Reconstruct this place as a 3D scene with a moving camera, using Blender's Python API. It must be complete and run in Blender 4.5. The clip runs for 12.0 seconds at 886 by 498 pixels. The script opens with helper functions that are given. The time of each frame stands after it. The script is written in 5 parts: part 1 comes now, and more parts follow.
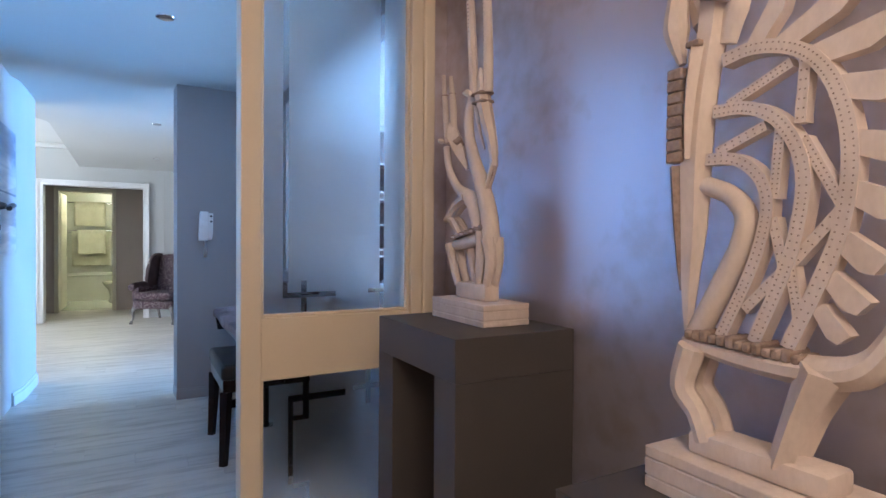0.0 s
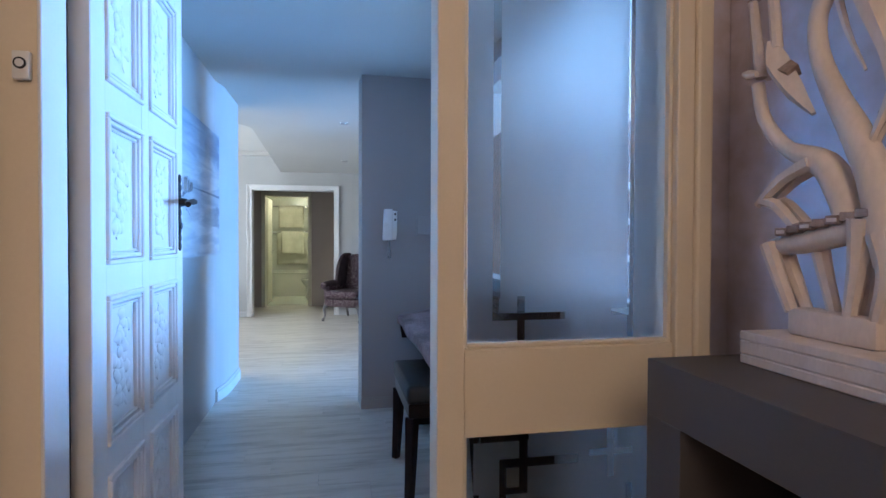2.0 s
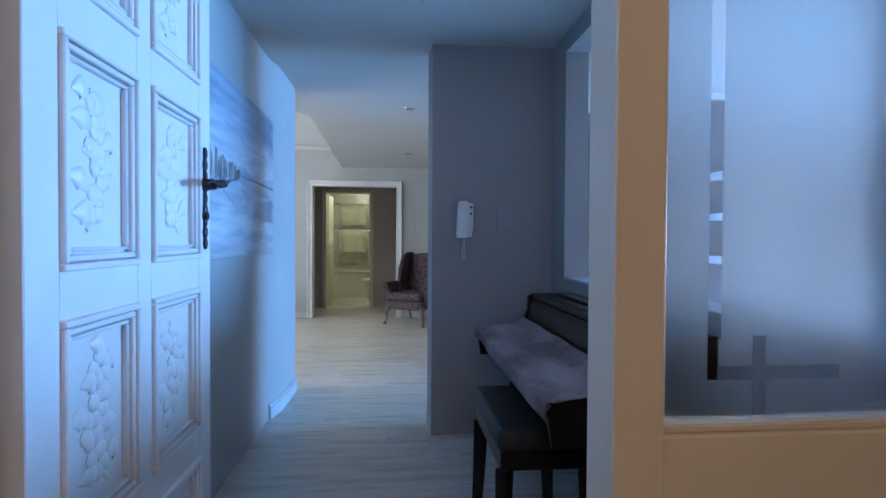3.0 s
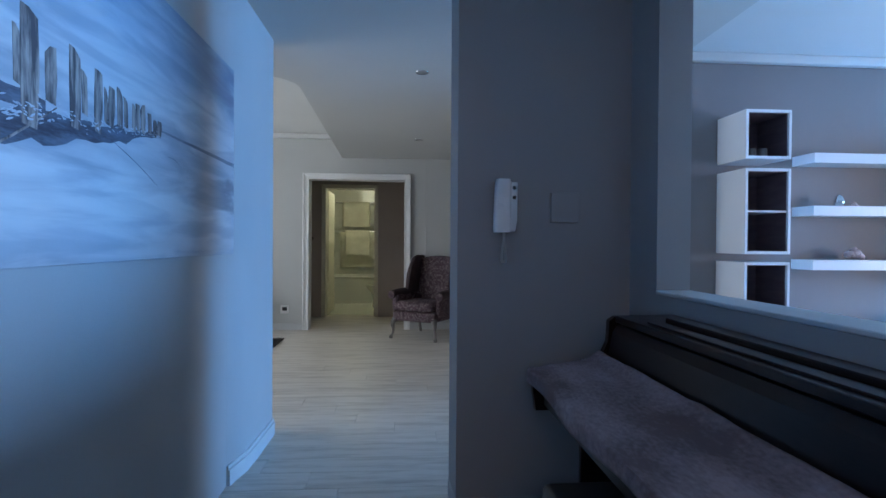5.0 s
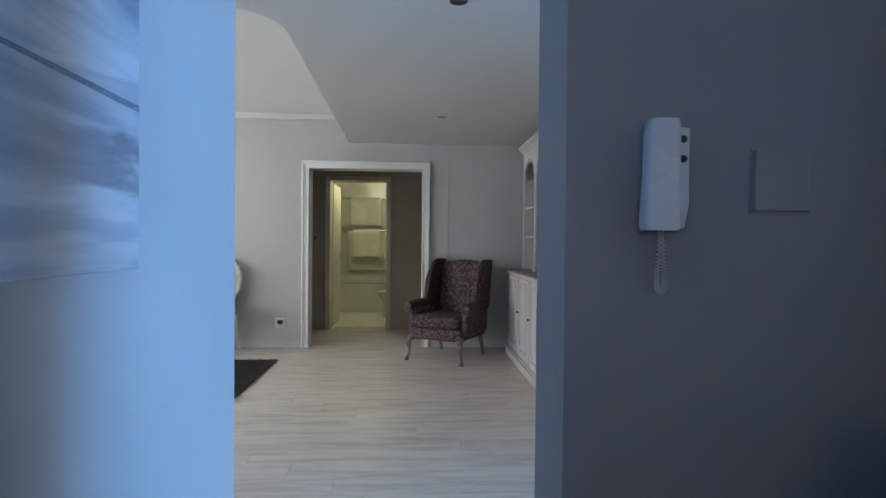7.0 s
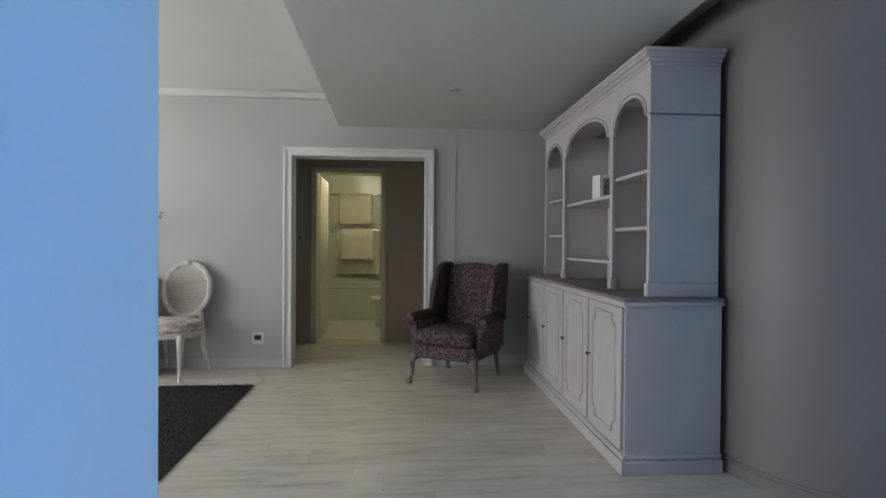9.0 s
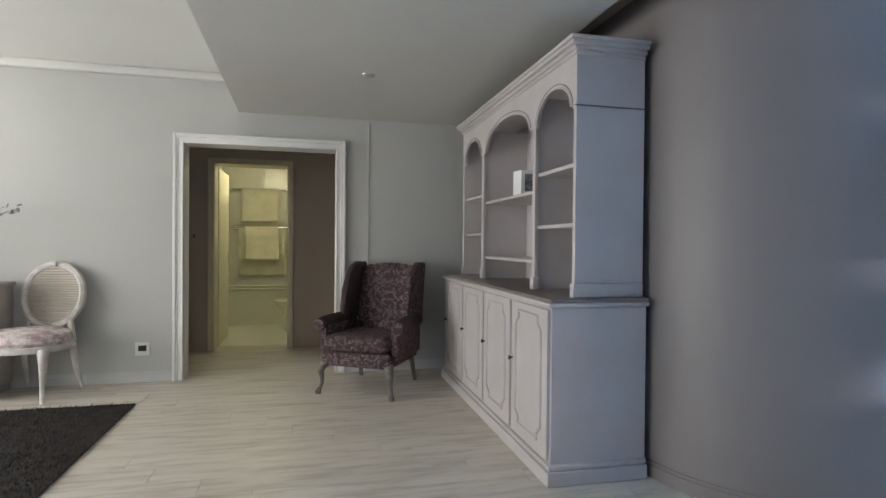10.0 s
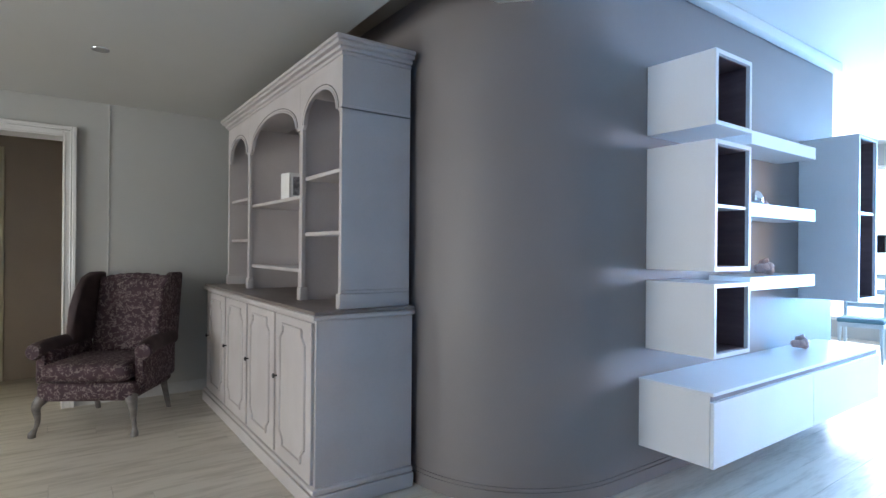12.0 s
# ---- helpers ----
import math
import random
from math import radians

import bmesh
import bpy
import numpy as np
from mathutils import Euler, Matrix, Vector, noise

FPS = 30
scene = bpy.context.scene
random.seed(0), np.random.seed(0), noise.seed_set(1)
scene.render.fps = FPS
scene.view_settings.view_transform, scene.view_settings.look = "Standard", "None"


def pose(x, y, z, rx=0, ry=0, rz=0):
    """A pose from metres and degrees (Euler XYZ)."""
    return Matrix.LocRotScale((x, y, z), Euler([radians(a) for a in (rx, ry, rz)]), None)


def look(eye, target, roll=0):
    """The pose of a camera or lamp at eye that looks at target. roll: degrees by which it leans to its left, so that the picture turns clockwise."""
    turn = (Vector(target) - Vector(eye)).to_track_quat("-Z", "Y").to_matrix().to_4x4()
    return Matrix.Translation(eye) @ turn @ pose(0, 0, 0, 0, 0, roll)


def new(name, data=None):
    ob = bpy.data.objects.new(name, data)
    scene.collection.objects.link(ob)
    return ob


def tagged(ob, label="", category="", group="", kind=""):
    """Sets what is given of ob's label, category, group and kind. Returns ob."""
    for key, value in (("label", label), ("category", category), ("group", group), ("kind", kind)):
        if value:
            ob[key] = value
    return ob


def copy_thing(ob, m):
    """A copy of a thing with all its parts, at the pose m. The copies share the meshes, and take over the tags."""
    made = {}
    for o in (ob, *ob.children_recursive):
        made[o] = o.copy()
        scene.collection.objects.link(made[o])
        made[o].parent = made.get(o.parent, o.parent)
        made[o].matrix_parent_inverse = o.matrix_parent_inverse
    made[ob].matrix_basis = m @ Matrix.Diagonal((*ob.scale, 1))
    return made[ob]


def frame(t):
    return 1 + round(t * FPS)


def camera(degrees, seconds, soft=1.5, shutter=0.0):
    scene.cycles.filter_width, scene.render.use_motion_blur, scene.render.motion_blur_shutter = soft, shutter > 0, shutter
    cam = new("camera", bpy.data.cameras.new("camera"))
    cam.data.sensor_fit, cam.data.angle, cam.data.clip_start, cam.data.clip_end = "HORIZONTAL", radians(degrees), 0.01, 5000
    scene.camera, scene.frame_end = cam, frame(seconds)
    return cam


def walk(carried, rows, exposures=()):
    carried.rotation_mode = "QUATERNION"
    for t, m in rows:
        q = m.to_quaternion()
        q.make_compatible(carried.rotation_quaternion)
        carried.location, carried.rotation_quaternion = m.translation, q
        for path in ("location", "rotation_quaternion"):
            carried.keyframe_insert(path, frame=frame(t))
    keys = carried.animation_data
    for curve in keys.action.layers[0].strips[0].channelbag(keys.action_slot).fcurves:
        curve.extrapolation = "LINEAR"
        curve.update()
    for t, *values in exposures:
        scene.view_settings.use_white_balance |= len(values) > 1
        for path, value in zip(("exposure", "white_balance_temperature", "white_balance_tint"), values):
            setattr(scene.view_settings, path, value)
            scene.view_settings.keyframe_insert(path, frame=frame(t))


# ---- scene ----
cam = camera(78.0, 12.0)
PATH = [
    (0, (0.138, 0.228, 1.266), (1.11, 1.976, 1.237), 0.4),
    (0.5, (0.174, 0.299, 1.26), (0.96, 2.138, 1.229), 0.3),
    (1, (0.181, 0.451, 1.263), (0.812, 2.349, 1.233), 0.2),
    (1.5, (0.201, 0.659, 1.271), (0.689, 2.598, 1.24), 0.2),
    (2, (0.196, 0.903, 1.261), (0.588, 2.864, 1.228), 0.2),
    (2.5, (0.191, 1.229, 1.257), (0.466, 3.21, 1.225), -0.1),
    (3, (0.157, 1.529, 1.25), (0.337, 3.521, 1.213), 0.3),
    (3.2, (0.14, 1.649, 1.254), (0.3, 3.643, 1.217), -0.0),
    (4.8, (0.15, 2.5, 1.21), (0.302, 4.494, 1.19), 0.5),
    (5, (0.152, 2.611, 1.21), (0.306, 4.605, 1.187), 0.4),
    (5.5, (0.136, 2.892, 1.228), (0.287, 4.886, 1.205), 0.3),
    (6, (0.123, 3.193, 1.221), (0.268, 5.188, 1.199), 0.4),
    (6.5, (0.115, 3.515, 1.222), (0.241, 5.511, 1.199), 0.4),
    (7, (0.068, 3.839, 1.228), (0.186, 5.835, 1.203), 0.5),
    (8.8, (-0.078, 4.693, 1.224), (0.062, 6.688, 1.2), 0.3),
    (9, (-0.085, 4.767, 1.224), (0.085, 6.759, 1.202), 0.4),
    (9.5, (-0.099, 4.911, 1.224), (0.212, 6.887, 1.2), 0.4),
    (10, (-0.063, 5.053, 1.214), (0.421, 6.994, 1.193), 0.5),
    (10.5, (-0.005, 5.119, 1.215), (0.677, 6.998, 1.2), 0.5),
    (11, (0.032, 5.144, 1.226), (0.898, 6.947, 1.219), 0.6),
    (11.5, (0.064, 5.15, 1.224), (1.105, 6.858, 1.225), 0.6),
    (12, (0.104, 5.146, 1.237), (1.277, 6.766, 1.238), 0.5),
]
EXPOSURES = [(0, 0.84, 5500, 10), (0.5, 0.88, 5500, 10), (1.0, 0.86, 5500, 10), (1.5, 0.72, 5500, 10), (2.0, 0.50, 5500, 10), (2.5, 0.22, 5500, 10), (3.0, -0.05, 5500, 10), (5.0, -0.58, 5700, 10), (5.5, -0.40, 5800, 10),
             (6.0, -0.17, 5900, 10), (6.5, -0.06, 6000, 10), (7.0, -0.26, 6100, 10), (9.0, -0.45, 6300, 10), (9.5, -0.2, 6400, 10), (10.0, 0.0, 6600, 10), (10.5, -0.18, 6700, 10), (11.0, 0.0, 6500, 10), (11.5, 0.15, 6500, 10), (12.0, -0.05, 6500, 10)]
walk(cam, [(t, look(eye, target, roll)) for t, eye, target, roll in PATH], EXPOSURES)

# ---- world and light ----
world = bpy.data.worlds.new("world")
scene.world = world
world.use_nodes = True
wn = world.node_tree.nodes
sky = wn.new("ShaderNodeTexSky")
sky.sky_type, sky.sun_disc = "NISHITA", False
sky.sun_elevation, sky.sun_rotation = radians(50), radians(200)
world.node_tree.links.new(sky.outputs[0], wn["Background"].inputs[0])
wn["Background"].inputs[1].default_value = 0.06


def area_lamp(name, eye, target, w, h, watts, colour):
    d = bpy.data.lights.new(name, "AREA")
    d.shape, d.size, d.size_y, d.energy, d.color = "RECTANGLE", w, h, watts, colour
    ob = new(name, d)
    ob.matrix_world = look(eye, target)
    return ob


# daylight that comes in through the window openings
area_lamp("window_light_east", (9.35, 5.2, 1.40), (0.0, 4.9, 1.35), 3.0, 2.1, 415, (0.20, 0.50, 1.0)).data.spread = radians(100)
area_lamp("window_light_west", (-4.9, 7.7, 1.40), (0.0, 7.8, 2.2), 3.9, 2.0, 142, (1.0, 0.97, 0.91))


area_lamp("window_light_dining", (9.35, 7.95, 1.40), (0.0, 7.95, 1.35), 2.0, 2.1, 260, (0.66, 0.80, 1.0)).data.spread = radians(150)


# added warm fill for shelf wall and cabinet side, no source known
area_lamp("warm_fill_southeast", (9.35, 2.2, 1.40), (2.7, 7.1, 1.3), 2.2, 2.0, 14, (1.0, 0.79, 0.70)).data.spread = radians(40)


def point_lamp(name, at, watts, colour, size):
    d = bpy.data.lights.new(name, "POINT")
    d.energy, d.color, d.shadow_soft_size = watts, colour, size
    ob = new(name, d)
    ob.location = at
    return ob


point_lamp("lobby_lamp_light", (0.0, -0.5, 2.46), 56, (1.0, 0.71, 0.46), 0.5)
point_lamp("bathroom_lamp_light", (-0.60, 12.40, 2.32), 24, (1.0, 0.93, 0.62), 0.2)


# ---- materials ----
def material(name, a, b=None, rough=0.6, metal=0.0, scale=6.0, fine=90.0, bump=0.05, stretch=(1, 1, 1), spread=0.0, coat=0.0, gap=0.002, contrast=(0.35, 0.65)):
    """Principled paint, wood, cloth or metal: two colours mixed by a coarse and a fine grain, with relief; spread varies piece by piece."""
    m = bpy.data.materials.new(name)
    m.use_nodes = True
    n, k = m.node_tree.nodes, m.node_tree.links
    p = n["Principled BSDF"]
    b = b or tuple(c * 0.88 for c in a)
    co, mp = n.new("ShaderNodeTexCoord"), n.new("ShaderNodeMapping")
    mp.inputs["Scale"].default_value = stretch
    k.new(co.outputs["Object"], mp.inputs[0])
    big, small = n.new("ShaderNodeTexNoise"), n.new("ShaderNodeTexNoise")
    big.inputs["Scale"].default_value, small.inputs["Scale"].default_value = scale, fine
    big.inputs["Detail"].default_value, small.inputs["Detail"].default_value = 5, 3
    for t in (big, small):
        k.new(mp.outputs[0], t.inputs["Vector"])
    add = n.new("ShaderNodeMath")
    add.operation, add.inputs[1].default_value = "MULTIPLY_ADD", 0.35
    k.new(small.outputs[0], add.inputs[0])
    k.new(big.outputs[0], add.inputs[2])
    ramp = n.new("ShaderNodeMapRange")
    ramp.inputs[1].default_value, ramp.inputs[2].default_value = contrast[0] + 0.17, contrast[1] + 0.17
    k.new(add.outputs[0], ramp.inputs[0])
    mix = n.new("ShaderNodeMix")
    mix.data_type = "RGBA"
    mix.inputs[6].default_value, mix.inputs[7].default_value = (*a, 1), (*b, 1)
    k.new(ramp.outputs[0], mix.inputs[0])
    out = mix.outputs[2]
    if spread:
        info, shift = n.new("ShaderNodeObjectInfo"), n.new("ShaderNodeVectorMath")
        shift.operation, shift.inputs[1].default_value = "MULTIPLY_ADD", (37.0, 19.0, 11.0)
        k.new(info.outputs["Random"], shift.inputs[0])
        k.new(co.outputs["Object"], shift.inputs[2])
        k.new(shift.outputs[0], mp.inputs[0])
        info, hsv, mr = n.new("ShaderNodeObjectInfo"), n.new("ShaderNodeHueSaturation"), n.new("ShaderNodeMapRange")
        mr.inputs[3].default_value, mr.inputs[4].default_value = 1 - spread, 1 + spread
        k.new(info.outputs["Random"], mr.inputs[0])
        k.new(mr.outputs[0], hsv.inputs["Value"])
        k.new(out, hsv.inputs["Color"])
        out = hsv.outputs[0]
    k.new(out, p.inputs["Base Color"])
    rr = n.new("ShaderNodeMapRange")
    rr.inputs[3].default_value, rr.inputs[4].default_value = max(0.03, rough - 0.06), min(1, rough + 0.08)
    k.new(big.outputs[0], rr.inputs[0])
    k.new(rr.outputs[0], p.inputs["Roughness"])
    p.inputs["Metallic"].default_value = metal
    p.inputs["Coat Weight"].default_value = coat
    if bump:
        bp = n.new("ShaderNodeBump")
        bp.inputs["Strength"].default_value, bp.inputs["Distance"].default_value = bump, gap
        k.new(add.outputs[0], bp.inputs["Height"])
        k.new(bp.outputs[0], p.inputs["Normal"])
    return m


def glow(name, colour, strength):
    m = bpy.data.materials.new(name)
    m.use_nodes = True
    p = m.node_tree.nodes["Principled BSDF"]
    p.inputs["Base Color"].default_value = (*colour, 1)
    p.inputs["Emission Color"].default_value = (*colour, 1)
    p.inputs["Emission Strength"].default_value = strength
    return m


def glass(name, rough, tint=(0.93, 0.96, 0.97), ior=1.45):
    m = bpy.data.materials.new(name)
    m.use_nodes = True
    p = m.node_tree.nodes["Principled BSDF"]
    p.inputs["Base Color"].default_value = (*tint, 1)
    p.inputs["Transmission Weight"].default_value = 1.0
    p.inputs["Roughness"].default_value = rough
    p.inputs["IOR"].default_value = ior
    return m


M_WALL = material("grey_wall_paint", (0.345, 0.33, 0.325), (0.325, 0.31, 0.305), 0.55, scale=1.3, fine=160, bump=0.06)
M_WALL_LIGHT = material("pale_grey_wall_paint", (0.50, 0.505, 0.49), (0.47, 0.475, 0.46), 0.6, scale=1.1, fine=160, bump=0.06)
M_TAUPE = material("taupe_wall_paint", (0.46, 0.39, 0.325), (0.43, 0.36, 0.30), 0.6, scale=1.1, fine=160, bump=0.06)
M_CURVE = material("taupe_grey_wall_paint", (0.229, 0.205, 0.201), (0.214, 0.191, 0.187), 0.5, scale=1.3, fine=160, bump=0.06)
M_COLUMN = material("mid_grey_wall_paint", (0.43, 0.425, 0.42), (0.405, 0.40, 0.395), 0.55, scale=1.3, fine=160, bump=0.06)
# lavender tone puts the blue daylight sheen into the brown suede colour
M_SUEDE = material("suede_paint_with_blue_sheen", (0.56, 0.535, 0.62), (0.37, 0.305, 0.285), 0.36, 0.72, scale=1.15, fine=16, bump=0.24, gap=0.003, contrast=(0.36, 0.66))
M_CEIL = material("white_ceiling_paint", (0.72, 0.72, 0.70), (0.69, 0.69, 0.67), 0.8, scale=0.8, fine=200, bump=0.04)
# same as the white ceiling paint but a step darker
M_CEIL_LOW = material("lowered_ceiling_grey", (0.60, 0.60, 0.575), (0.57, 0.57, 0.545), 0.8, scale=0.8, fine=200, bump=0.04)
M_WHITE = material("white_gloss_paint", (0.80, 0.80, 0.79), (0.76, 0.76, 0.75), 0.32, scale=3, fine=120, bump=0.03)
M_CREAM = material("cream_gloss_paint", (0.78, 0.685, 0.54), (0.74, 0.645, 0.50), 0.38, scale=3, fine=110, bump=0.05)
M_FLOOR = material("whitewashed_laminate_plank", (0.61, 0.565, 0.495), (0.37, 0.325, 0.265), 0.36, scale=2.6, fine=13, bump=0.07, gap=0.001, stretch=(0.9, 7.0, 1), spread=0.04, contrast=(0.45, 0.82))
M_GROUT = material("dark_plank_joint", (0.30, 0.275, 0.24), rough=0.8)
M_TILE = material("pale_bathroom_tile", (0.62, 0.62, 0.52), (0.58, 0.58, 0.48), 0.2, scale=2, fine=60, bump=0.02)
M_CHROME = material("chrome", (0.78, 0.79, 0.80), rough=0.12, metal=1.0, bump=0)
M_DARK_METAL = material("black_iron", (0.030, 0.032, 0.036), (0.05, 0.05, 0.055), 0.42, 0.7, scale=30, bump=0.2)
M_BLACK = material("black_plastic", (0.02, 0.02, 0.022), rough=0.4, bump=0)
M_PLASTIC = material("white_plastic", (0.78, 0.78, 0.77), (0.75, 0.75, 0.74), 0.28, bump=0.02)
M_GLASS = glass("clear_glass", 0.0)
M_FROST = glass("frosted_glass", 0.34, (0.88, 0.90, 0.91))


# ---- mesh helpers ----
def box(bm, x0, x1, y0, y1, z0, z1, bevel=0.0, seg=1, m=None):
    """A box, its edges rounded by bevel."""
    at = Matrix.Translation(((x0 + x1) / 2, (y0 + y1) / 2, (z0 + z1) / 2)) @ Matrix.Diagonal((x1 - x0, y1 - y0, z1 - z0, 1))
    vs = bmesh.ops.create_cube(bm, size=1, matrix=(m @ at) if m else at)["verts"]
    if bevel:
        es = list({e for v in vs for e in v.link_edges})
        bmesh.ops.bevel(bm, geom=es, offset=bevel, segments=seg, profile=0.5, affect="EDGES")
    return bm


def rod(bm, a, b, r0, r1=None, seg=10):
    """A round bar from a to b, tapering from r0 to r1."""
    a, b = Vector(a), Vector(b)
    d = b - a
    m = Matrix.Translation((a + b) / 2) @ d.to_track_quat("Z", "Y").to_matrix().to_4x4()
    bmesh.ops.create_cone(bm, cap_ends=True, segments=seg, radius1=r0, radius2=r0 if r1 is None else r1, depth=d.length, matrix=m)
    return bm


def smooth_line(pts, n=6):
    """A Catmull-Rom line through pts."""
    p = [Vector(q) for q in pts]
    p = [p[0] * 2 - p[1], *p, p[-1] * 2 - p[-2]]
    out = []
    for i in range(1, len(p) - 2):
        for k in range(n):
            t = k / n
            a, b, c, d = p[i - 1 : i + 3]
            out.append(0.5 * (2 * b + (c - a) * t + (2 * a - 5 * b + 4 * c - d) * t * t + (3 * b - a - 3 * c + d) * t**3))
    return out + [p[-2]]


def tube(bm, pts, radii, seg=10, flat=(1.0, 1.0), up=(1, 0, 0), n=6, turn=0.0):
    """A bar along a smooth line; radii run evenly from end to end, flat squeezes its section across up and along it, turn rolls it."""
    line = smooth_line(pts, n) if n > 1 else [Vector(p) for p in pts]
    up, rings = Vector(up), []
    for i, c in enumerate(line):
        d = (line[min(i + 1, len(line) - 1)] - line[max(i - 1, 0)]).normalized()
        s = d.cross(up)
        s = s.normalized() if s.length > 1e-4 else d.orthogonal().normalized()
        u = s.cross(d).normalized()
        q = i / (len(line) - 1) * (len(radii) - 1)
        r = radii[int(q)] + (radii[min(int(q) + 1, len(radii) - 1)] - radii[int(q)]) * (q - int(q))
        rings.append([bm.verts.new(c + s * math.cos(a) * r * flat[0] + u * math.sin(a) * r * flat[1]) for a in (turn + 2 * math.pi * k / seg for k in range(seg))])
    for a, b in zip(rings, rings[1:]):
        for k in range(seg):
            bm.faces.new((a[k], a[(k + 1) % seg], b[(k + 1) % seg], b[k]))
    bm.faces.new(rings[0][::-1]), bm.faces.new(rings[-1])
    return bm


def lathe(bm, profile, m=Matrix(), seg=24):
    """A turned shape: profile of (radius, height)."""
    rings = [[bm.verts.new(m @ Vector((r * math.cos(a), r * math.sin(a), z))) for a in (2 * math.pi * k / seg for k in range(seg))] for r, z in profile]
    for a, b in zip(rings, rings[1:]):
        for k in range(seg):
            bm.faces.new((a[k], a[(k + 1) % seg], b[(k + 1) % seg], b[k]))
    bm.faces.new(rings[0][::-1]), bm.faces.new(rings[-1])
    return bm


def prism(bm, outline, depth, m=Matrix()):
    """A flat outline of (x, y) drawn out by depth along z, in the pose m."""
    lo = [bm.verts.new(m @ Vector((x, y, 0))) for x, y in outline]
    hi = [bm.verts.new(m @ Vector((x, y, depth))) for x, y in outline]
    bm.faces.new(lo[::-1]), bm.faces.new(hi)
    for k in range(len(lo)):
        j = (k + 1) % len(lo)
        bm.faces.new((lo[k], lo[j], hi[j], hi[k]))
    return bm


def mesh_object(name, bm, mat, soft=False):
    bmesh.ops.recalc_face_normals(bm, faces=bm.faces)
    me = bpy.data.meshes.new(name)
    bm.to_mesh(me)
    bm.free()
    me.materials.append(mat)
    if soft:
        for f in me.polygons:
            f.use_smooth = True
        me.set_sharp_from_angle(angle=radians(42))
    return new(name, me)


def part(name, bm, mat, parent, label="", soft=False):
    ob = mesh_object(name, bm, mat, soft)
    ob.parent = parent
    if label:
        tagged(ob, label)
    return ob


def thing(name, label, category, m, group=""):
    ob = new(name)
    ob.empty_display_size = 0.1
    ob.matrix_world = m
    return tagged(ob, label, category, group)


def single(name, bm, mat, label, category, m=None, soft=False, kind="", group=""):
    ob = mesh_object(name, bm, mat, soft)
    if m is not None:
        ob.matrix_world = m
    return tagged(ob, label, category, group, kind)


def structure(name, boxes, mat, label, category):
    bm = bmesh.new()
    for b in boxes:
        box(bm, *b)
    return single(name, bm, mat, label, category, kind="structure")


def B():
    return bmesh.new()


# ---- the structure ----
CEIL, HIGH, WEST = 2.48, 2.755, 2.685
# lobby outside the front door
structure("wall_lobby_east", [(1.265, 1.42, -2.6, 2.42, 0, HIGH)], M_SUEDE, "lobby wall in glossy mottled brown suede paint with blue sheen painted in", "wall")
structure("wall_lobby_south", [(-1.9, 1.30, -2.72, -2.6, 0, HIGH)], M_SUEDE, "plain lobby end wall in suede paint", "wall")
structure("wall_lobby_west", [(-2.02, -1.9, -2.72, 2.22, 0, HIGH)], M_SUEDE, "plain lobby side wall in suede paint", "wall")
structure("wall_entrance", [(-1.9, -0.42, 2.22, 2.325, 0, HIGH), (-1.9, -0.445, 2.326, 2.42, 0, HIGH), (-0.42, 1.264, 2.22, 2.42, 2.36, HIGH)], M_CREAM, "cream painted wall around the front door", "wall")
structure("wall_return", [(1.20, 1.264, 2.23, 2.42, 0, 2.359)], M_SUEDE, "narrow lobby wall return in suede paint", "wall")
structure("ceiling_lobby", [(-2.02, 1.42, -2.72, 2.42, HIGH, HIGH + 0.1)], M_CEIL, "white painted lobby ceiling", "ceiling")
# hall
structure("wall_hall_west", [(-0.95, -0.70, 2.42, 5.36, 0, HIGH)], M_COLUMN, "grey painted hall wall behind the canvas", "wall")
structure("wall_hatch", [(1.18, 1.32, 2.42, 5.0, 0, 1.008), (1.18, 1.32, 2.42, 2.60, 1.008, HIGH), (1.18, 1.32, 2.60, 4.74, 2.37, HIGH), (1.18, 1.32, 4.74, 5.0, 1.008, HIGH)], M_WALL, "grey painted wall with a serving hatch", "wall")
single("wall_pier", prism(B(), [(0.40, 5.0), (1.32, 5.0), (1.32, 5.20), (0.386, 5.20)], HIGH), M_WALL, "grey painted pier beside the hall", "wall", kind="structure")
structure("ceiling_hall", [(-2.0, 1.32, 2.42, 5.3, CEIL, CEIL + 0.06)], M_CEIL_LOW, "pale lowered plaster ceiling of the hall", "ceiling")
# the lowered ceiling falls slightly towards the far wall; its western edge turns away in a rounded corner
FALL = 0.0232


def low_ceiling(y):
    return CEIL - FALL * max(0.0, y - 5.3)


bm = B()
# the strip east of x 1.43 is unseen, added to shade the recess
pts = [(-5.1, 5.3), (1.999, 5.3), (1.999, 7.15), (1.43, 7.15), (1.43, 10.229), (-0.655, 10.229)] + [(-0.975 + 0.32 * math.cos(a), 7.08 - 0.32 * math.sin(a)) for a in (radians(9 * k) for k in range(11))] + [(-5.1, 6.76)]
lo, hi = [bm.verts.new((x, y, low_ceiling(y))) for x, y in pts], [bm.verts.new((x, y, WEST + 0.05)) for x, y in pts]
bm.faces.new(lo[::-1]), bm.faces.new(hi)
for k in range(len(pts)):
    bm.faces.new((lo[k], lo[k - 1], hi[k - 1], hi[k]))
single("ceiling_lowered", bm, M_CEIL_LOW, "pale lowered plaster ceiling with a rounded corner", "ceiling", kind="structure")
# taupe stands in for shade in the gap; the end piece blocks window light
structure("ceiling_recess", [(1.43, 2.0, 7.15, 10.23, CEIL + 0.10, CEIL + 0.16), (1.43, 2.0, 7.10, 7.15, CEIL + 0.06, HIGH)], M_TAUPE, "ceiling recess over the cabinet, taupe to deepen its shade", "ceiling")
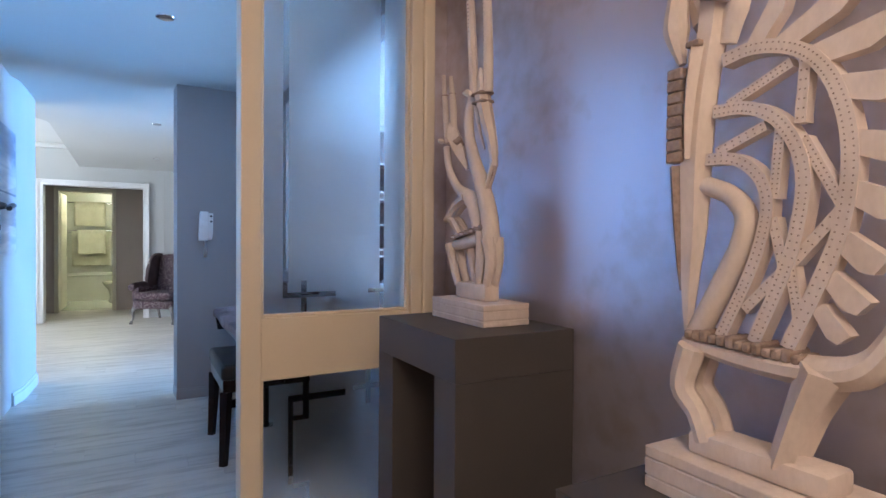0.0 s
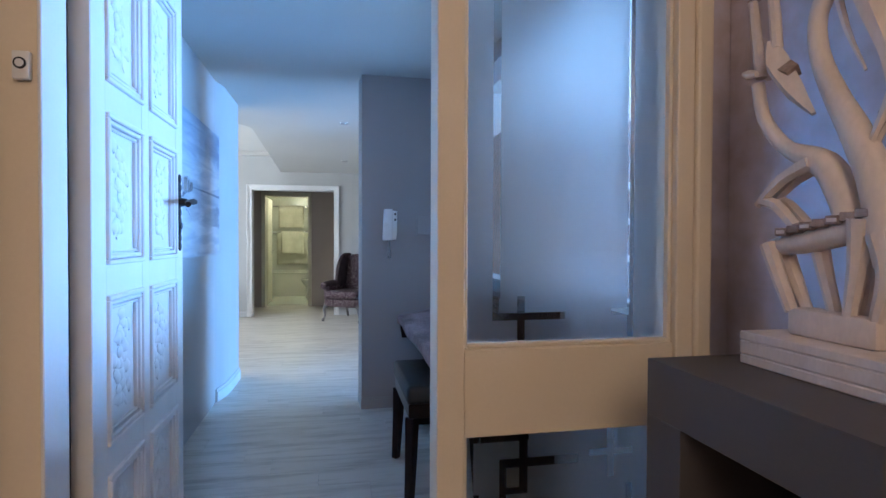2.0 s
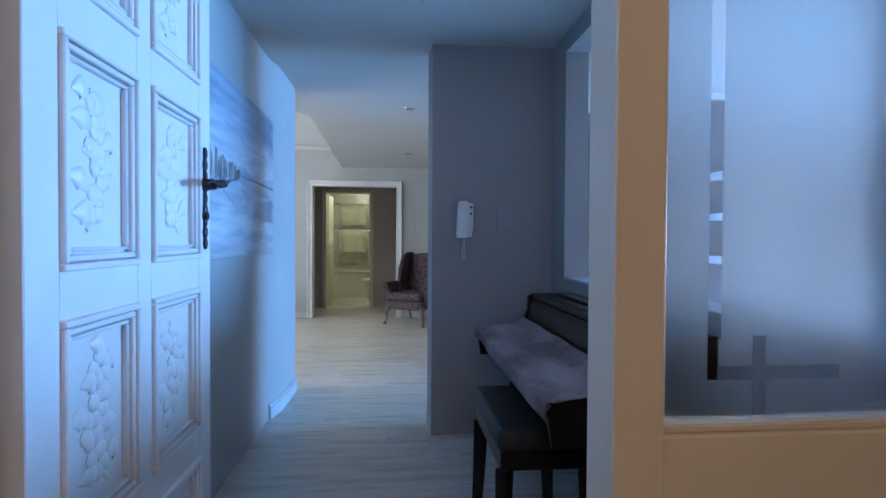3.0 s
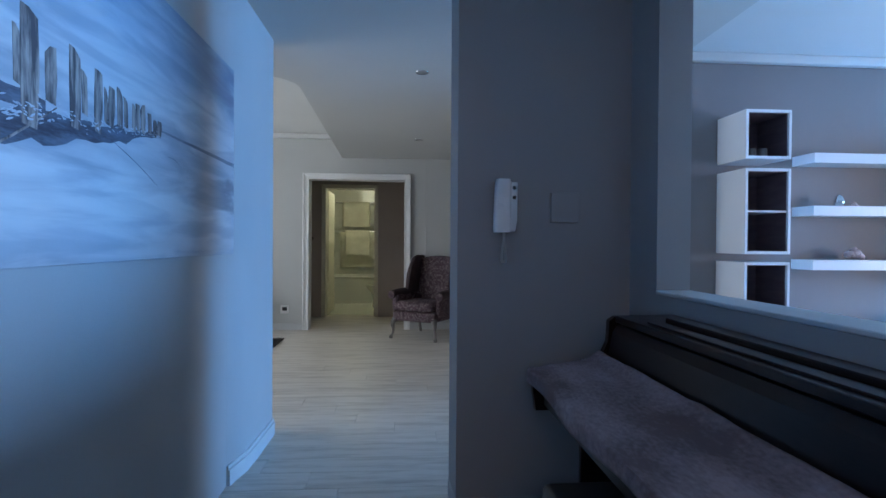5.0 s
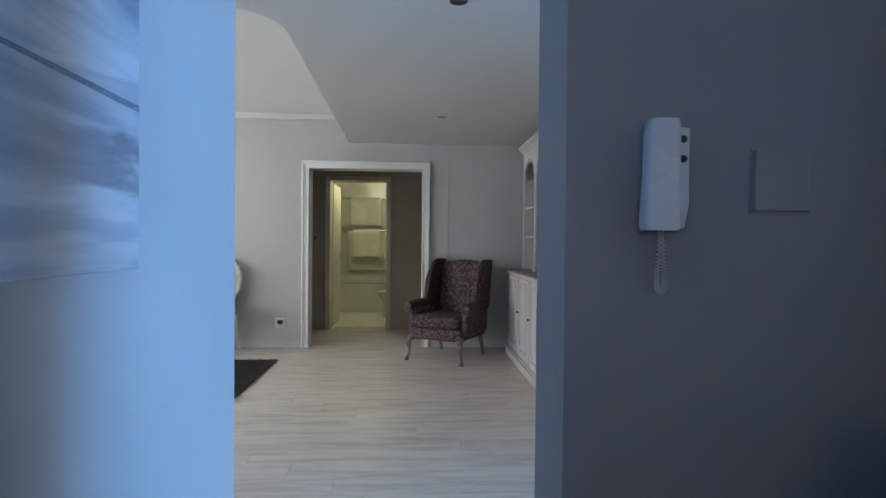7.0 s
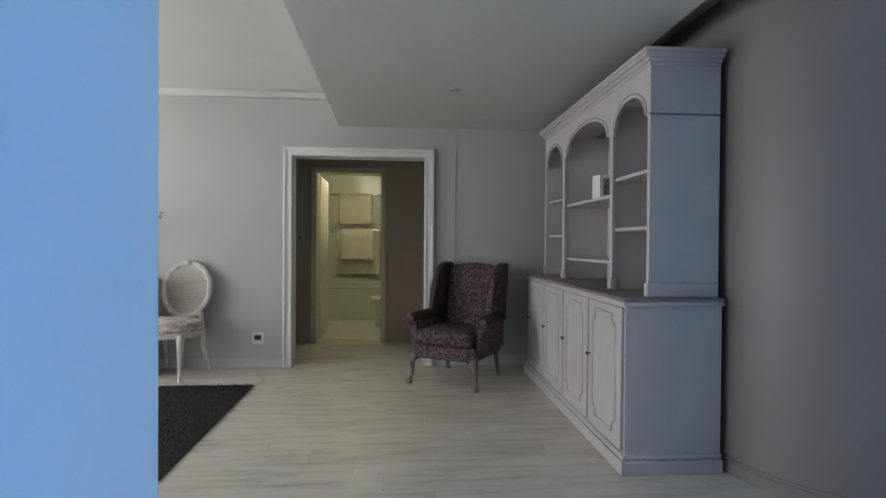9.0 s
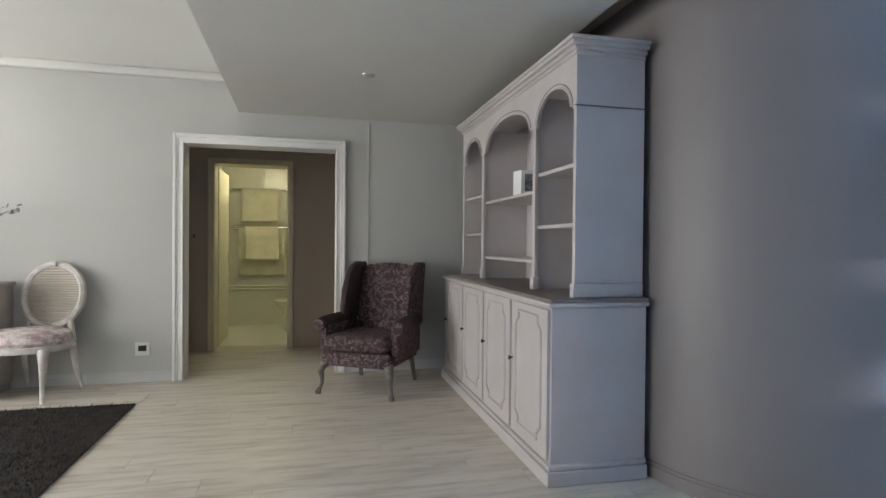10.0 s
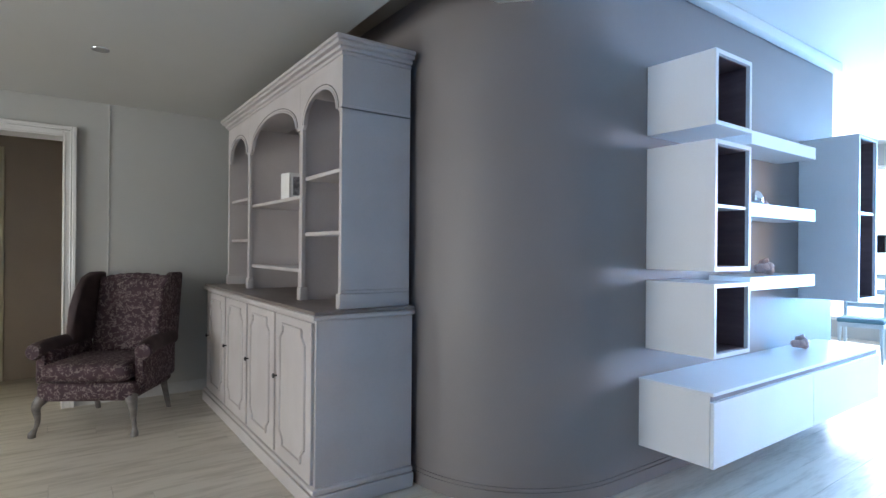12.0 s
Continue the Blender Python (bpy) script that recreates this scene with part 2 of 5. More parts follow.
# rounded wall end past the canvas
bm = B()
pts = [(-0.95, 5.36), (-0.70, 5.36), (-0.696, 5.40), (-0.684, 5.45), (-0.670, 5.50), (-0.660, 5.56), (-0.655, 5.7)] + [(-0.755 + 0.11 * math.cos(a), 6.09 + 0.11 * math.sin(a)) for a in (radians(10 * k) for k in range(0, 10))] + [(-0.85, 6.20), (-0.95, 6.16)]
prism(bm, pts, HIGH)
single("wall_rounded_end", bm, M_COLUMN, "pale painted wall end with a rounded corner", "wall", soft=True, kind="structure")
# west room
structure("wall_far", [(-5.0, -1.12, 10.23, 10.43, 0, HIGH), (-1.12, 0.22, 10.23, 10.43, 2.09, HIGH), (0.22, 2.2, 10.23, 10.43, 0, HIGH)], M_WALL_LIGHT, "pale grey wall with a wide doorway", "wall")
structure("wall_west", [(-5.12, -5.0, 5.0, 5.7, 0, HIGH), (-5.12, -5.0, 9.7, 10.43, 0, HIGH), (-5.12, -5.0, 5.7, 9.7, 0, 0.4), (-5.12, -5.0, 5.7, 9.7, 2.45, HIGH)], M_WALL_LIGHT, "pale grey wall with a wide window", "wall")
structure("wall_west_room_south", [(-5.12, -0.95, 5.24, 5.36, 0, HIGH)], M_WALL_LIGHT, "plain pale grey wall", "wall")
structure("ceiling_west", [(-5.12, -0.60, 5.24, 10.43, WEST, WEST + 0.1)], M_CEIL, "white plaster ceiling of the sitting room", "ceiling")
# east wall behind the cabinet, rounded into the shelf wall
R, CX, CY = 0.74, 2.44, 7.63
bm = B()
pts = [(CX - R, 10.23)] + [(CX - R * math.cos(a), CY - R * math.sin(a)) for a in (radians(5 * k) for k in range(19))] + [(5.25, CY - R), (5.25, CY - R + 0.2), (2.3, CY - R + 0.2), (2.2, 10.23)]
prism(bm, pts, HIGH)
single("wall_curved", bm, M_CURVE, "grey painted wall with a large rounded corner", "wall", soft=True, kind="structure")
# living and dining room to the east
structure("wall_living_south", [(1.42, 9.6, -0.6, -0.48, 0, HIGH)], M_WALL, "plain grey living room wall", "wall")
structure("wall_dining_north", [(2.2, 9.6, 9.6, 9.72, 0, HIGH)], M_WALL, "plain grey dining room wall", "wall")
structure("wall_window_east", [(9.5, 9.62, -0.6, 9.72, 2.46, HIGH), (9.5, 9.62, -0.6, 1.0, 0, 2.46), (9.5, 9.62, 9.0, 9.72, 0, 2.46), (9.5, 9.62, 1.0, 9.0, 0, 0.25)], M_WALL_LIGHT, "pale wall with a long window", "wall")
structure("ceiling_living", [(1.32, 9.62, -0.6, 9.72, HIGH, HIGH + 0.1), (1.43, 2.3, 9.72, 10.23, HIGH + 0.001, HIGH + 0.1)], M_CEIL, "white plaster living room ceiling", "ceiling")
# passage and bathroom
structure("wall_passage", [(-2.2, -1.075, 11.54, 11.80, 0, 2.5), (-1.075, -0.255, 11.54, 11.80, 2.10, 2.5), (-0.255, 1.4, 11.54, 11.80, 0, 2.5)], M_TAUPE, "taupe painted passage wall with a bathroom doorway", "wall")
structure("wall_passage_west", [(-2.2, -2.1, 10.43, 11.54, 0, 2.5)], M_TAUPE, "plain taupe passage end wall", "wall")
structure("wall_passage_east", [(1.3, 1.4, 10.43, 11.54, 0, 2.5)], M_TAUPE, "plain taupe passage end wall", "wall")
structure("ceiling_passage", [(-2.2, 1.4, 10.43, 14.3, 2.5, 2.6)], M_CEIL, "white passage ceiling", "ceiling")
structure("wall_bathroom", [(-1.45, -1.32, 11.80, 14.2, 0, 2.5), (0.55, 0.65, 11.80, 14.2, 0, 2.5), (-1.32, 0.55, 14.1, 14.2, 0, 2.5)], M_TILE, "pale tiled bathroom walls", "wall")
structure("floor_bathroom", [(-1.32, 0.55, 11.751, 14.1, -0.0115, 0.0)], M_TILE, "pale bathroom floor tiles", "floor")
structure("floor_slab", [(-5.2, 9.7, -2.8, 14.3, -0.12, -0.012)], M_GROUT, "dark floor bed under the planks", "floor")

# ---- trim, cornices, openings ----
M_ARCH = M_WHITE


def architrave(name, x0, x1, y, top, w, d, mat, label):
    """A moulded door surround on a wall that faces -y: flat board, raised outer band and an inner bead."""
    t = thing(name, label, "door frame", pose(0, y, 0))
    t["kind"] = "structure"
    steps = ((0.0, 1.0, d), (0.0, 0.30, d + 0.012), (0.36, 0.50, d + 0.005), (0.82, 1.0, d + 0.006))
    for side in (-1, 1):
        bm = B()
        edge = x0 if side < 0 else x1
        for a, b, dd in steps:
            p, q = sorted((edge - side * a * w, edge - side * b * w))
            box(bm, p, q, -dd, 0.0, 0, top - a * w - (0.0005 if a else 0), 0.004)
        part("jamb", bm, mat, t, soft=True)
    bm = B()
    for a, b, dd in steps:
        box(bm, x0 + b * w + 0.0004, x1 - b * w - 0.0004, -dd - 0.0004, 0.0, top - b * w, top - a * w, 0.004)
    part("head", bm, mat, t, soft=True)
    return t


architrave("door_frame_1", -1.185, 0.285, 10.229, 2.15, 0.085, 0.03, M_ARCH, "white moulded surround of the wide doorway")
structure("door_lining_1", [(-1.119, -1.10, 10.232, 10.428, 0, 2.085), (0.20, 0.219, 10.232, 10.428, 0, 2.085), (-1.10, 0.20, 10.232, 10.428, 2.066, 2.085)], M_ARCH, "white lining of the wide doorway", "door frame")
M_BATH_FRAME = material("cream_door_frame_paint", (0.70, 0.66, 0.52), (0.66, 0.62, 0.48), 0.4)
architrave("door_frame_2", -1.118, -0.212, 11.539, 2.135, 0.062, 0.02, M_BATH_FRAME, "cream painted bathroom door frame")
structure("door_lining_2", [(-1.0745, -1.054, 11.542, 11.798, 0, 2.095), (-0.276, -0.2555, 11.542, 11.798, 0, 2.095), (-1.054, -0.276, 11.542, 11.798, 2.074, 2.095)], M_BATH_FRAME, "cream lining of the bathroom doorway", "door frame")


def skirting(name, lines, mat=M_WHITE, h=0.09, d=0.014, label="painted skirting board along the wall"):
    bm = B()
    for x0, y0, x1, y1 in lines:
        a, b = Vector((x0, y0, 0)), Vector((x1, y1, 0))
        m = Matrix.Translation(a) @ Matrix.Rotation(math.atan2(y1 - y0, x1 - x0), 4, "Z")
        ln = (b - a).length
        box(bm, 0, ln, 0, d, 0.001, h * 0.82, 0.0, 1, m)
        box(bm, 0, ln, 0, d * 0.55, h * 0.82 + 0.0005, h, 0.0, 1, m)
    return single(name, bm, mat, label, "skirting board", kind="structure")


M_SKIRT_GREY = material("grey_skirting_paint", (0.36, 0.35, 0.345), (0.34, 0.33, 0.325), 0.4)
M_SKIRT_PALE = material("pale_skirting_paint", (0.56, 0.57, 0.57), (0.53, 0.54, 0.54), 0.4)
skirting("baseboard_far", [(-1.19, 10.228, -5.0, 10.228), (1.70, 10.228, 0.29, 10.228)], M_SKIRT_PALE)


def arc_skirting(name, line, mat, h, d, label):
    """A skirting of two steps that follows a line of (x, y), standing off to its right."""
    bm = B()
    for (z0, z1, dd) in ((0.001, h * 0.80, d), (h * 0.80, h, d * 0.5)):
        prev = None
        for i, p in enumerate(line):
            a, b = Vector(line[max(i - 1, 0)]), Vector(line[min(i + 1, len(line) - 1)])
            t = (b - a).normalized()
            n = Vector((t.y, -t.x))
            ring = [bm.verts.new((*(Vector(p) + n * o), z)) for o, z in ((-0.002, z0), (dd, z0), (dd, z1), (-0.002, z1))]
            if prev:
                for k in range(4):
                    bm.faces.new((prev[k], prev[(k + 1) % 4], ring[(k + 1) % 4], ring[k]))
            else:
                bm.faces.new(ring)
            prev = ring
        bm.faces.new(prev[::-1])
    return single(name, bm, mat, label, "skirting board", kind="structure", soft=True)


arc = [(CX - R, 10.2), (CX - R, CY + 0.05)] + [(CX - R * math.cos(a), CY - R * math.sin(a)) for a in (radians(5 * k) for k in range(19))] + [(5.2, CY - R)]
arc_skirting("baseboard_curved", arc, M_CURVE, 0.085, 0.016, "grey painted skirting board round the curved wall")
end = [(-0.697, 5.37), (-0.684, 5.45), (-0.662, 5.55), (-0.653, 5.70)] + [(-0.755 + 0.11 * math.cos(a), 6.09 + 0.11 * math.sin(a)) for a in (radians(10 * k) for k in range(0, 10))] + [(-0.85, 6.20)]
arc_skirting("baseboard_rounded_end", end, M_SKIRT_PALE, 0.10, 0.016, "pale painted skirting board round the wall end")
arc_skirting("baseboard_pier", [(1.16, 5.0), (0.40, 5.0), (0.386, 5.20), (1.3, 5.20)][::-1], M_SKIRT_GREY, 0.085, 0.014, "grey painted skirting board round the pier")


def cornice(name, boxes):
    bm = B()
    for x0, x1, y0, y1, z0, z1 in boxes:
        box(bm, x0, x1, y0, y1, z0, z1, 0.012, 2)
    return single(name, bm, M_CEIL, "white plaster cornice under the ceiling", "cornice", kind="structure", soft=True)


cornice("cornice_far", [(-5.0, -0.66, 10.17, 10.229, WEST - 0.07, WEST - 0.001)])
cornice("cornice_living", [(2.4, 5.25, 6.82, 6.889, HIGH - 0.075, HIGH - 0.001), (1.322, 1.39, 2.6, 5.2, HIGH - 0.075, HIGH - 0.001)])


def window_frame(name, x, y0, y1, z0, z1, n, label):
    t = thing(name, label, "window", pose(x, 0, 0))
    t["kind"] = "structure"
    for b in ((-0.03, 0.03, y0, y1, z0, z0 + 0.05), (-0.03, 0.03, y0, y1, z1 - 0.05, z1)):
        part("rail", box(B(), *b, 0.005), M_WHITE, t)
    step = (y1 - y0) / n
    for k in range(n + 1):
        y = y0 + k * step
        part("mullion", box(B(), -0.028, 0.028, y - 0.025, y + 0.025, z0 + 0.05, z1 - 0.05, 0.005), M_WHITE, t)
    for k in range(n):
        p = part("pane", box(B(), -0.003, 0.003, y0 + k * step + 0.03, y0 + (k + 1) * step - 0.03, z0 + 0.05, z1 - 0.05), M_GLASS, t)
        p.visible_shadow = False
    return t


window_frame("window_1", 9.56, 1.0, 9.0, 0.25, 2.46, 6, "long white framed living room window")
window_frame("window_2", -5.06, 5.7, 9.7, 0.4, 2.45, 3, "white framed sitting room window")
M_SKY = glow("bright_sky", (0.84, 0.92, 1.0), 2.4)
single("backdrop_east", box(B(), 14.0, 14.02, -14, 24, -4, 14), M_SKY, "bright hazy sky outside the window", "sky", kind="structure")
single("backdrop_west", box(B(), -12.02, -12.0, -2, 20, -4, 12), M_SKY, "bright hazy sky outside the window", "sky", kind="structure")
single("hatch_sill", box(B(), 1.176, 1.326, 2.801, 4.739, 1.009, 1.024, 0.003), M_SKIRT_PALE, "pale painted sill of the serving hatch", "sill", kind="structure")
single("wall_conduit", box(B(), 0.494, 0.506, 10.224, 10.2295, 0.95, low_ceiling(10.2) - 0.002, 0.002), M_WALL_LIGHT, "thin painted cable cover up the wall", "conduit", kind="structure")


# ---- entrance: front door, frame, glazed screen ----
M_DOOR = material("white_carved_door_paint", (0.76, 0.76, 0.76), (0.72, 0.72, 0.72), 0.30, scale=5, fine=70, bump=0.10)
jamb = thing("door_frame_3", "cream and white front door frame", "door frame", pose(0, 0, 0))
jamb["kind"] = "structure"
part("jamb", box(B(), -0.4195, -0.411, 2.212, 2.325, 0, 2.34, 0.002), M_WHITE, jamb, "white hinge jamb")
# black strip that fills the gap between hinge jamb and door edge
part("gap_strip", box(B(), -0.4445, -0.434, 2.3262, 2.384, 0, 2.33), M_BLACK, jamb, "black strip in the hinge gap")
part("head", box(B(), -0.410, 0.442, 2.20, 2.40, 2.315, 2.359, 0.004), M_CREAM, jamb)

door = thing("front_door", "open white front door with eight carved panels", "door", pose(-0.385, 2.385, 0.012))
DW, DH = 0.822, 2.285
xs, zs = [(0.088, 0.36), (0.428, 0.728)], [(0.20, 0.625), (0.70, 1.10), (1.18, 1.58), (1.66, 2.10)]
for y0, y1 in ((0, 0.088), (0.36, 0.428), (0.728, DW)):
    part("stile", box(B(), -0.052, 0, y0, y1, 0, DH, 0.002), M_DOOR, door)
lev = [0] + [z for p in zs for z in p] + [DH]
for (y0, y1) in xs:
    for k in range(0, len(lev), 2):
        part("rail", box(B(), -0.052, -0.0005, y0, y1, lev[k], lev[k + 1], 0.0), M_DOOR, door)


def carved_panel(y0, y1, z0, z1, flip):
    """A raised and moulded panel with a carved spray of stems, leaves and flowers."""
    bm = B()
    box(bm, -0.034, -0.014, y0, y1, z0, z1)
    for i, (o, w, h) in enumerate(((0.0, 0.014, 0.010), (0.016, 0.012, 0.004), (0.032, 0.008, -0.002))):
        for b in ((y0 + o, y1 - o, z0 + o, z0 + o + w), (y0 + o, y1 - o, z1 - o - w, z1 - o), (y0 + o, y0 + o + w, z0 + o + w, z1 - o - w), (y1 - o - w, y1 - o, z0 + o + w, z1 - o - w)):
            box(bm, -0.016, h, b[0], b[1], b[2], b[3], 0.003)
    p = part("panel", bm, M_DOOR, door, soft=True)
    cy, w, h = (y0 + y1) / 2, (y1 - y0) * 0.36, (z1 - z0) * 0.5
    bm = B()
    rng = random.Random(int(z0 * 100) + int(y0 * 50))
    stem = [(-0.012, cy + flip * w * s, z0 + 0.07 + f * (z1 - z0 - 0.14)) for s, f in ((0.35, 0), (-0.25, 0.25), (0.15, 0.5), (-0.2, 0.75), (0.2, 1))]
    tube(bm, stem, [0.006, 0.004], 8, flat=(1.0, 0.35), n=5)
    for k in range(9):
        f = 0.05 + 0.11 * k
        sy = cy + flip * w * 0.3 * math.sin(f * 9)
        sz = z0 + 0.07 + f * (z1 - z0 - 0.14)
        side = 1 if k % 2 else -1
        ly, lz = sy + side * w * rng.uniform(0.45, 0.85), sz + rng.uniform(-0.01, 0.035)
        tube(bm, [(-0.014, sy, sz), (-0.0125, (sy + ly) / 2, (sz + lz) / 2 + 0.01), (-0.014, ly, lz)], [0.004, 0.023, 0.003], 10, flat=(1.0, 0.30), n=5)
    for f in (0.18, 0.42, 0.62, 0.85):
        fy, fz = cy + flip * w * rng.uniform(-0.2, 0.2), z0 + 0.07 + f * (z1 - z0 - 0.14)
        for k in range(5):
            a = k * 1.2566 + rng.random()
            m = Matrix.Translation((-0.0135, fy + 0.021 * math.cos(a), fz + 0.021 * math.sin(a))) @ Matrix.Diagonal((0.34, 1, 1, 1))
            bmesh.ops.create_icosphere(bm, subdivisions=2, radius=0.019, matrix=m)
    part("carving", bm, M_DOOR, p, soft=True)


for i, (z0, z1) in enumerate(zs):
    for j, (y0, y1) in enumerate(xs):
        carved_panel(y0, y1, z0, z1, 1 if (i + j) % 2 else -1)
lock = part("handle", tube(B(), [(0.008, 0.770, 1.39), (0.055, 0.770, 1.39), (0.060, 0.735, 1.392), (0.056, 0.670, 1.382), (0.062, 0.650, 1.375)], [0.009, 0.009, 0.010, 0.008, 0.011], 10), M_DARK_METAL, door, "black wrought-iron lever handle", True)
bm = B()
for k in range(9):
    z = 1.222 + k * 0.032
    m = Matrix.Translation((0.004, 0.770, z)) @ Matrix.Diagonal((0.45, 0.75 + 0.3 * (k % 2), 1.35, 1))
    bmesh.ops.create_icosphere(bm, subdivisions=2, radius=0.014, matrix=m)
box(bm, 0.0, 0.006, 0.762, 0.778, 1.215, 1.495, 0.002)
rod(bm, (0, 0.770, 1.39), (0.03, 0.770, 1.39), 0.02, 0.013, 12)
rod(bm, (0, 0.770, 1.30), (0.012, 0.770, 1.30), 0.016, 0.012, 12)
part("plate", bm, M_DARK_METAL, lock, "black wrought-iron lock plate", True)

bell = thing("doorbell", "small white doorbell push on the cream wall", "doorbell", pose(-0.447, 2.2195, 1.625))
part("case", box(B(), -0.017, 0.017, -0.016, 0, -0.030, 0.030, 0.004, 2), M_PLASTIC, bell, soft=True)
part("button", rod(B(), (0, -0.016, 0.003), (0, -0.021, 0.003), 0.0095, 0.008, 16), M_PLASTIC, bell, "round white push button")
part("ring", lathe(B(), [(0.0095, -0.002), (0.0122, -0.002), (0.0122, 0.002), (0.0095, 0.002)], pose(0, -0.0172, 0.003, 90), 20), M_BLACK, bell, "thin dark ring round the button")
M_BROWN = material("brown_varnished_wood", (0.11, 0.055, 0.03), (0.07, 0.035, 0.02), 0.35, scale=5, stretch=(6, 6, 0.6))
single("wooden_trim", box(B(), -0.60, -0.498, 2.175, 2.2195, 0, 2.45, 0.01, 2), M_BROWN, "dark varnished wooden trim post beside the doorway", "trim", kind="structure")

screen = thing("window_3", "cream glazed screen with frosted glass beside the door", "glazed screen", pose(0, 2.22, 0))
screen["kind"] = "structure"
part("post", box(B(), 0.445, 0.515, 0.0, 0.10, 0, 2.36, 0.004, 2), M_CREAM, screen)
part("post", box(B(), 1.099, 1.150, 0.0, 0.10, 0, 2.36, 0.004, 2), M_CREAM, screen)
part("post_moulding", box(B(), 1.151, 1.199, -0.012, 0.10, 0, 2.36, 0.008, 2), M_CREAM, screen)
part("mid_rail", box(B(), 0.5155, 1.0985, 0.012, 0.088, 0.762, 0.985, 0.003), M_CREAM, screen)
part("bottom_rail", box(B(), 0.5155, 1.0985, 0.012, 0.088, 0.0, 0.14, 0.003), M_CREAM, screen)
for z0, z1 in ((0.985, 2.36), (0.14, 0.762)):
    for b in ((0.5155, 0.527, 0.02, 0.06, z0, z1), (1.087, 1.0985, 0.02, 0.06, z0, z1), (0.527, 1.087, 0.02, 0.06, z0, z0 + 0.012)):
        part("bead", box(B(), *b, 0.003), M_CREAM, screen)


def etched_pane(x0, x1, z0, z1, clear):
    """A pane whose clear lines, given as boxes (x0, x1, z0, z1), are left out of the frosting."""
    xs = sorted({x0, x1, *[v for c in clear for v in c[:2] if x0 < v < x1]})
    zs = sorted({z0, z1, *[v for c in clear for v in c[2:] if z0 < v < z1]})
    frost, plain = B(), B()
    for a, b in zip(xs, xs[1:]):
        for c, d in zip(zs, zs[1:]):
            mx, mz = (a + b) / 2, (c + d) / 2
            hit = any(q[0] < mx < q[1] and q[2] < mz < q[3] for q in clear)
            for y in (0.040, 0.046):
                bm = plain if hit else frost
                bm.faces.new([bm.verts.new((p, y, q)) for p, q in ((a, c), (b, c), (b, d), (a, d))][:: 1 if y < 0.043 else -1])
    for name, bm, mat, lab in (("frosted_pane", frost, M_FROST, "frosted glass"), ("clear_line", plain, M_GLASS, "clear lines left in the frosting")):
        me = bpy.data.meshes.new(name)
        bm.to_mesh(me)
        bm.free()
        me.materials.append(mat)
        p = new(name, me)
        p.parent = screen
        tagged(p, lab)
        p.visible_shadow = False


key_up = [(0.598, 0.620, 1.11, 2.36), (0.978, 0.998, 0.985, 2.36), (0.665, 0.687, 0.985, 1.115), (0.598, 0.800, 1.052, 1.072), (0.598, 0.616, 1.052, 1.112), (0.93, 0.998, 1.06, 1.078)]
key_low = [(0.527, 0.700, 0.735, 0.755), (0.527, 0.550, 0.585, 0.755), (0.673, 0.697, 0.595, 0.762), (0.619, 0.840, 0.665, 0.690), (0.619, 0.638, 0.595, 0.690), (0.619, 0.697, 0.595, 0.614), (0.527, 0.565, 0.585, 0.602),
           (0.870, 1.000, 0.680, 0.700), (0.922, 0.944, 0.620, 0.762), (0.619, 0.638, 0.36, 0.595), (0.560, 0.700, 0.27, 0.29), (0.638, 0.700, 0.34, 0.36), (0.682, 0.700, 0.27, 0.36), (0.560, 0.578, 0.20, 0.29), (0.700, 0.940, 0.20, 0.22), (0.978, 0.998, 0.152, 0.60)]
etched_pane(0.527, 1.087, 0.997, 2.36, key_up)
etched_pane(0.527, 1.087, 0.152, 0.762, key_low)


# ---- lobby: pedestals and carvings ----
M_PED = material("matt_taupe_pedestal_paint", (0.076, 0.067, 0.066), (0.067, 0.059, 0.058), 0.5, scale=2, fine=140, bump=0.05)


def pedestal(x, y, h):
    t = thing("pedestal", "matt taupe pedestal with an open middle against the wall", "pedestal", pose(x, y, 0), "pedestals along the lobby wall")
    w, l = 0.405, 0.515
    part("top", box(B(), 0, w, 0, l, h - 0.118, h, 0.0015), M_PED, t)
    part("side", box(B(), 0, w, 0, 0.115, 0, h - 0.1182, 0.001), M_PED, t)
    part("side", box(B(), 0, w, l - 0.115, l, 0, h - 0.1182, 0.001), M_PED, t)
    part("back", box(B(), w - 0.03, w - 0.004, 0.116, l - 0.116, 0, h - 0.119), M_PED, t)
    return t


pedestal(0.855, 1.447, 1.010)
pedestal(0.855, 0.540, 0.780)
M_CARVE = material("whitewashed_carved_wood", (0.73, 0.63, 0.565), (0.58, 0.49, 0.435), 0.6, scale=14, fine=120, bump=0.35, gap=0.003, stretch=(1, 1, 0.5), contrast=(0.3, 0.75))


M_CARVE_DARK = material("dark_stained_carved_wood", (0.38, 0.29, 0.245), (0.25, 0.18, 0.15), 0.6, scale=30, fine=120, bump=0.3, gap=0.002)


def plinth(bm, x0, x1, y0, y1, z, h):
    """A block of three boards with two dark grooves."""
    for a, b in ((0.0, 0.27), (0.31, 0.70), (0.74, 1.0)):
        box(bm, x0, x1, y0, y1, z + a * h, z + b * h, 0.002)
    for a in (0.27, 0.70):
        box(bm, x0 + 0.003, x1 - 0.003, y0 + 0.003, y1 - 0.003, z + a * h, z + (a + 0.04) * h)


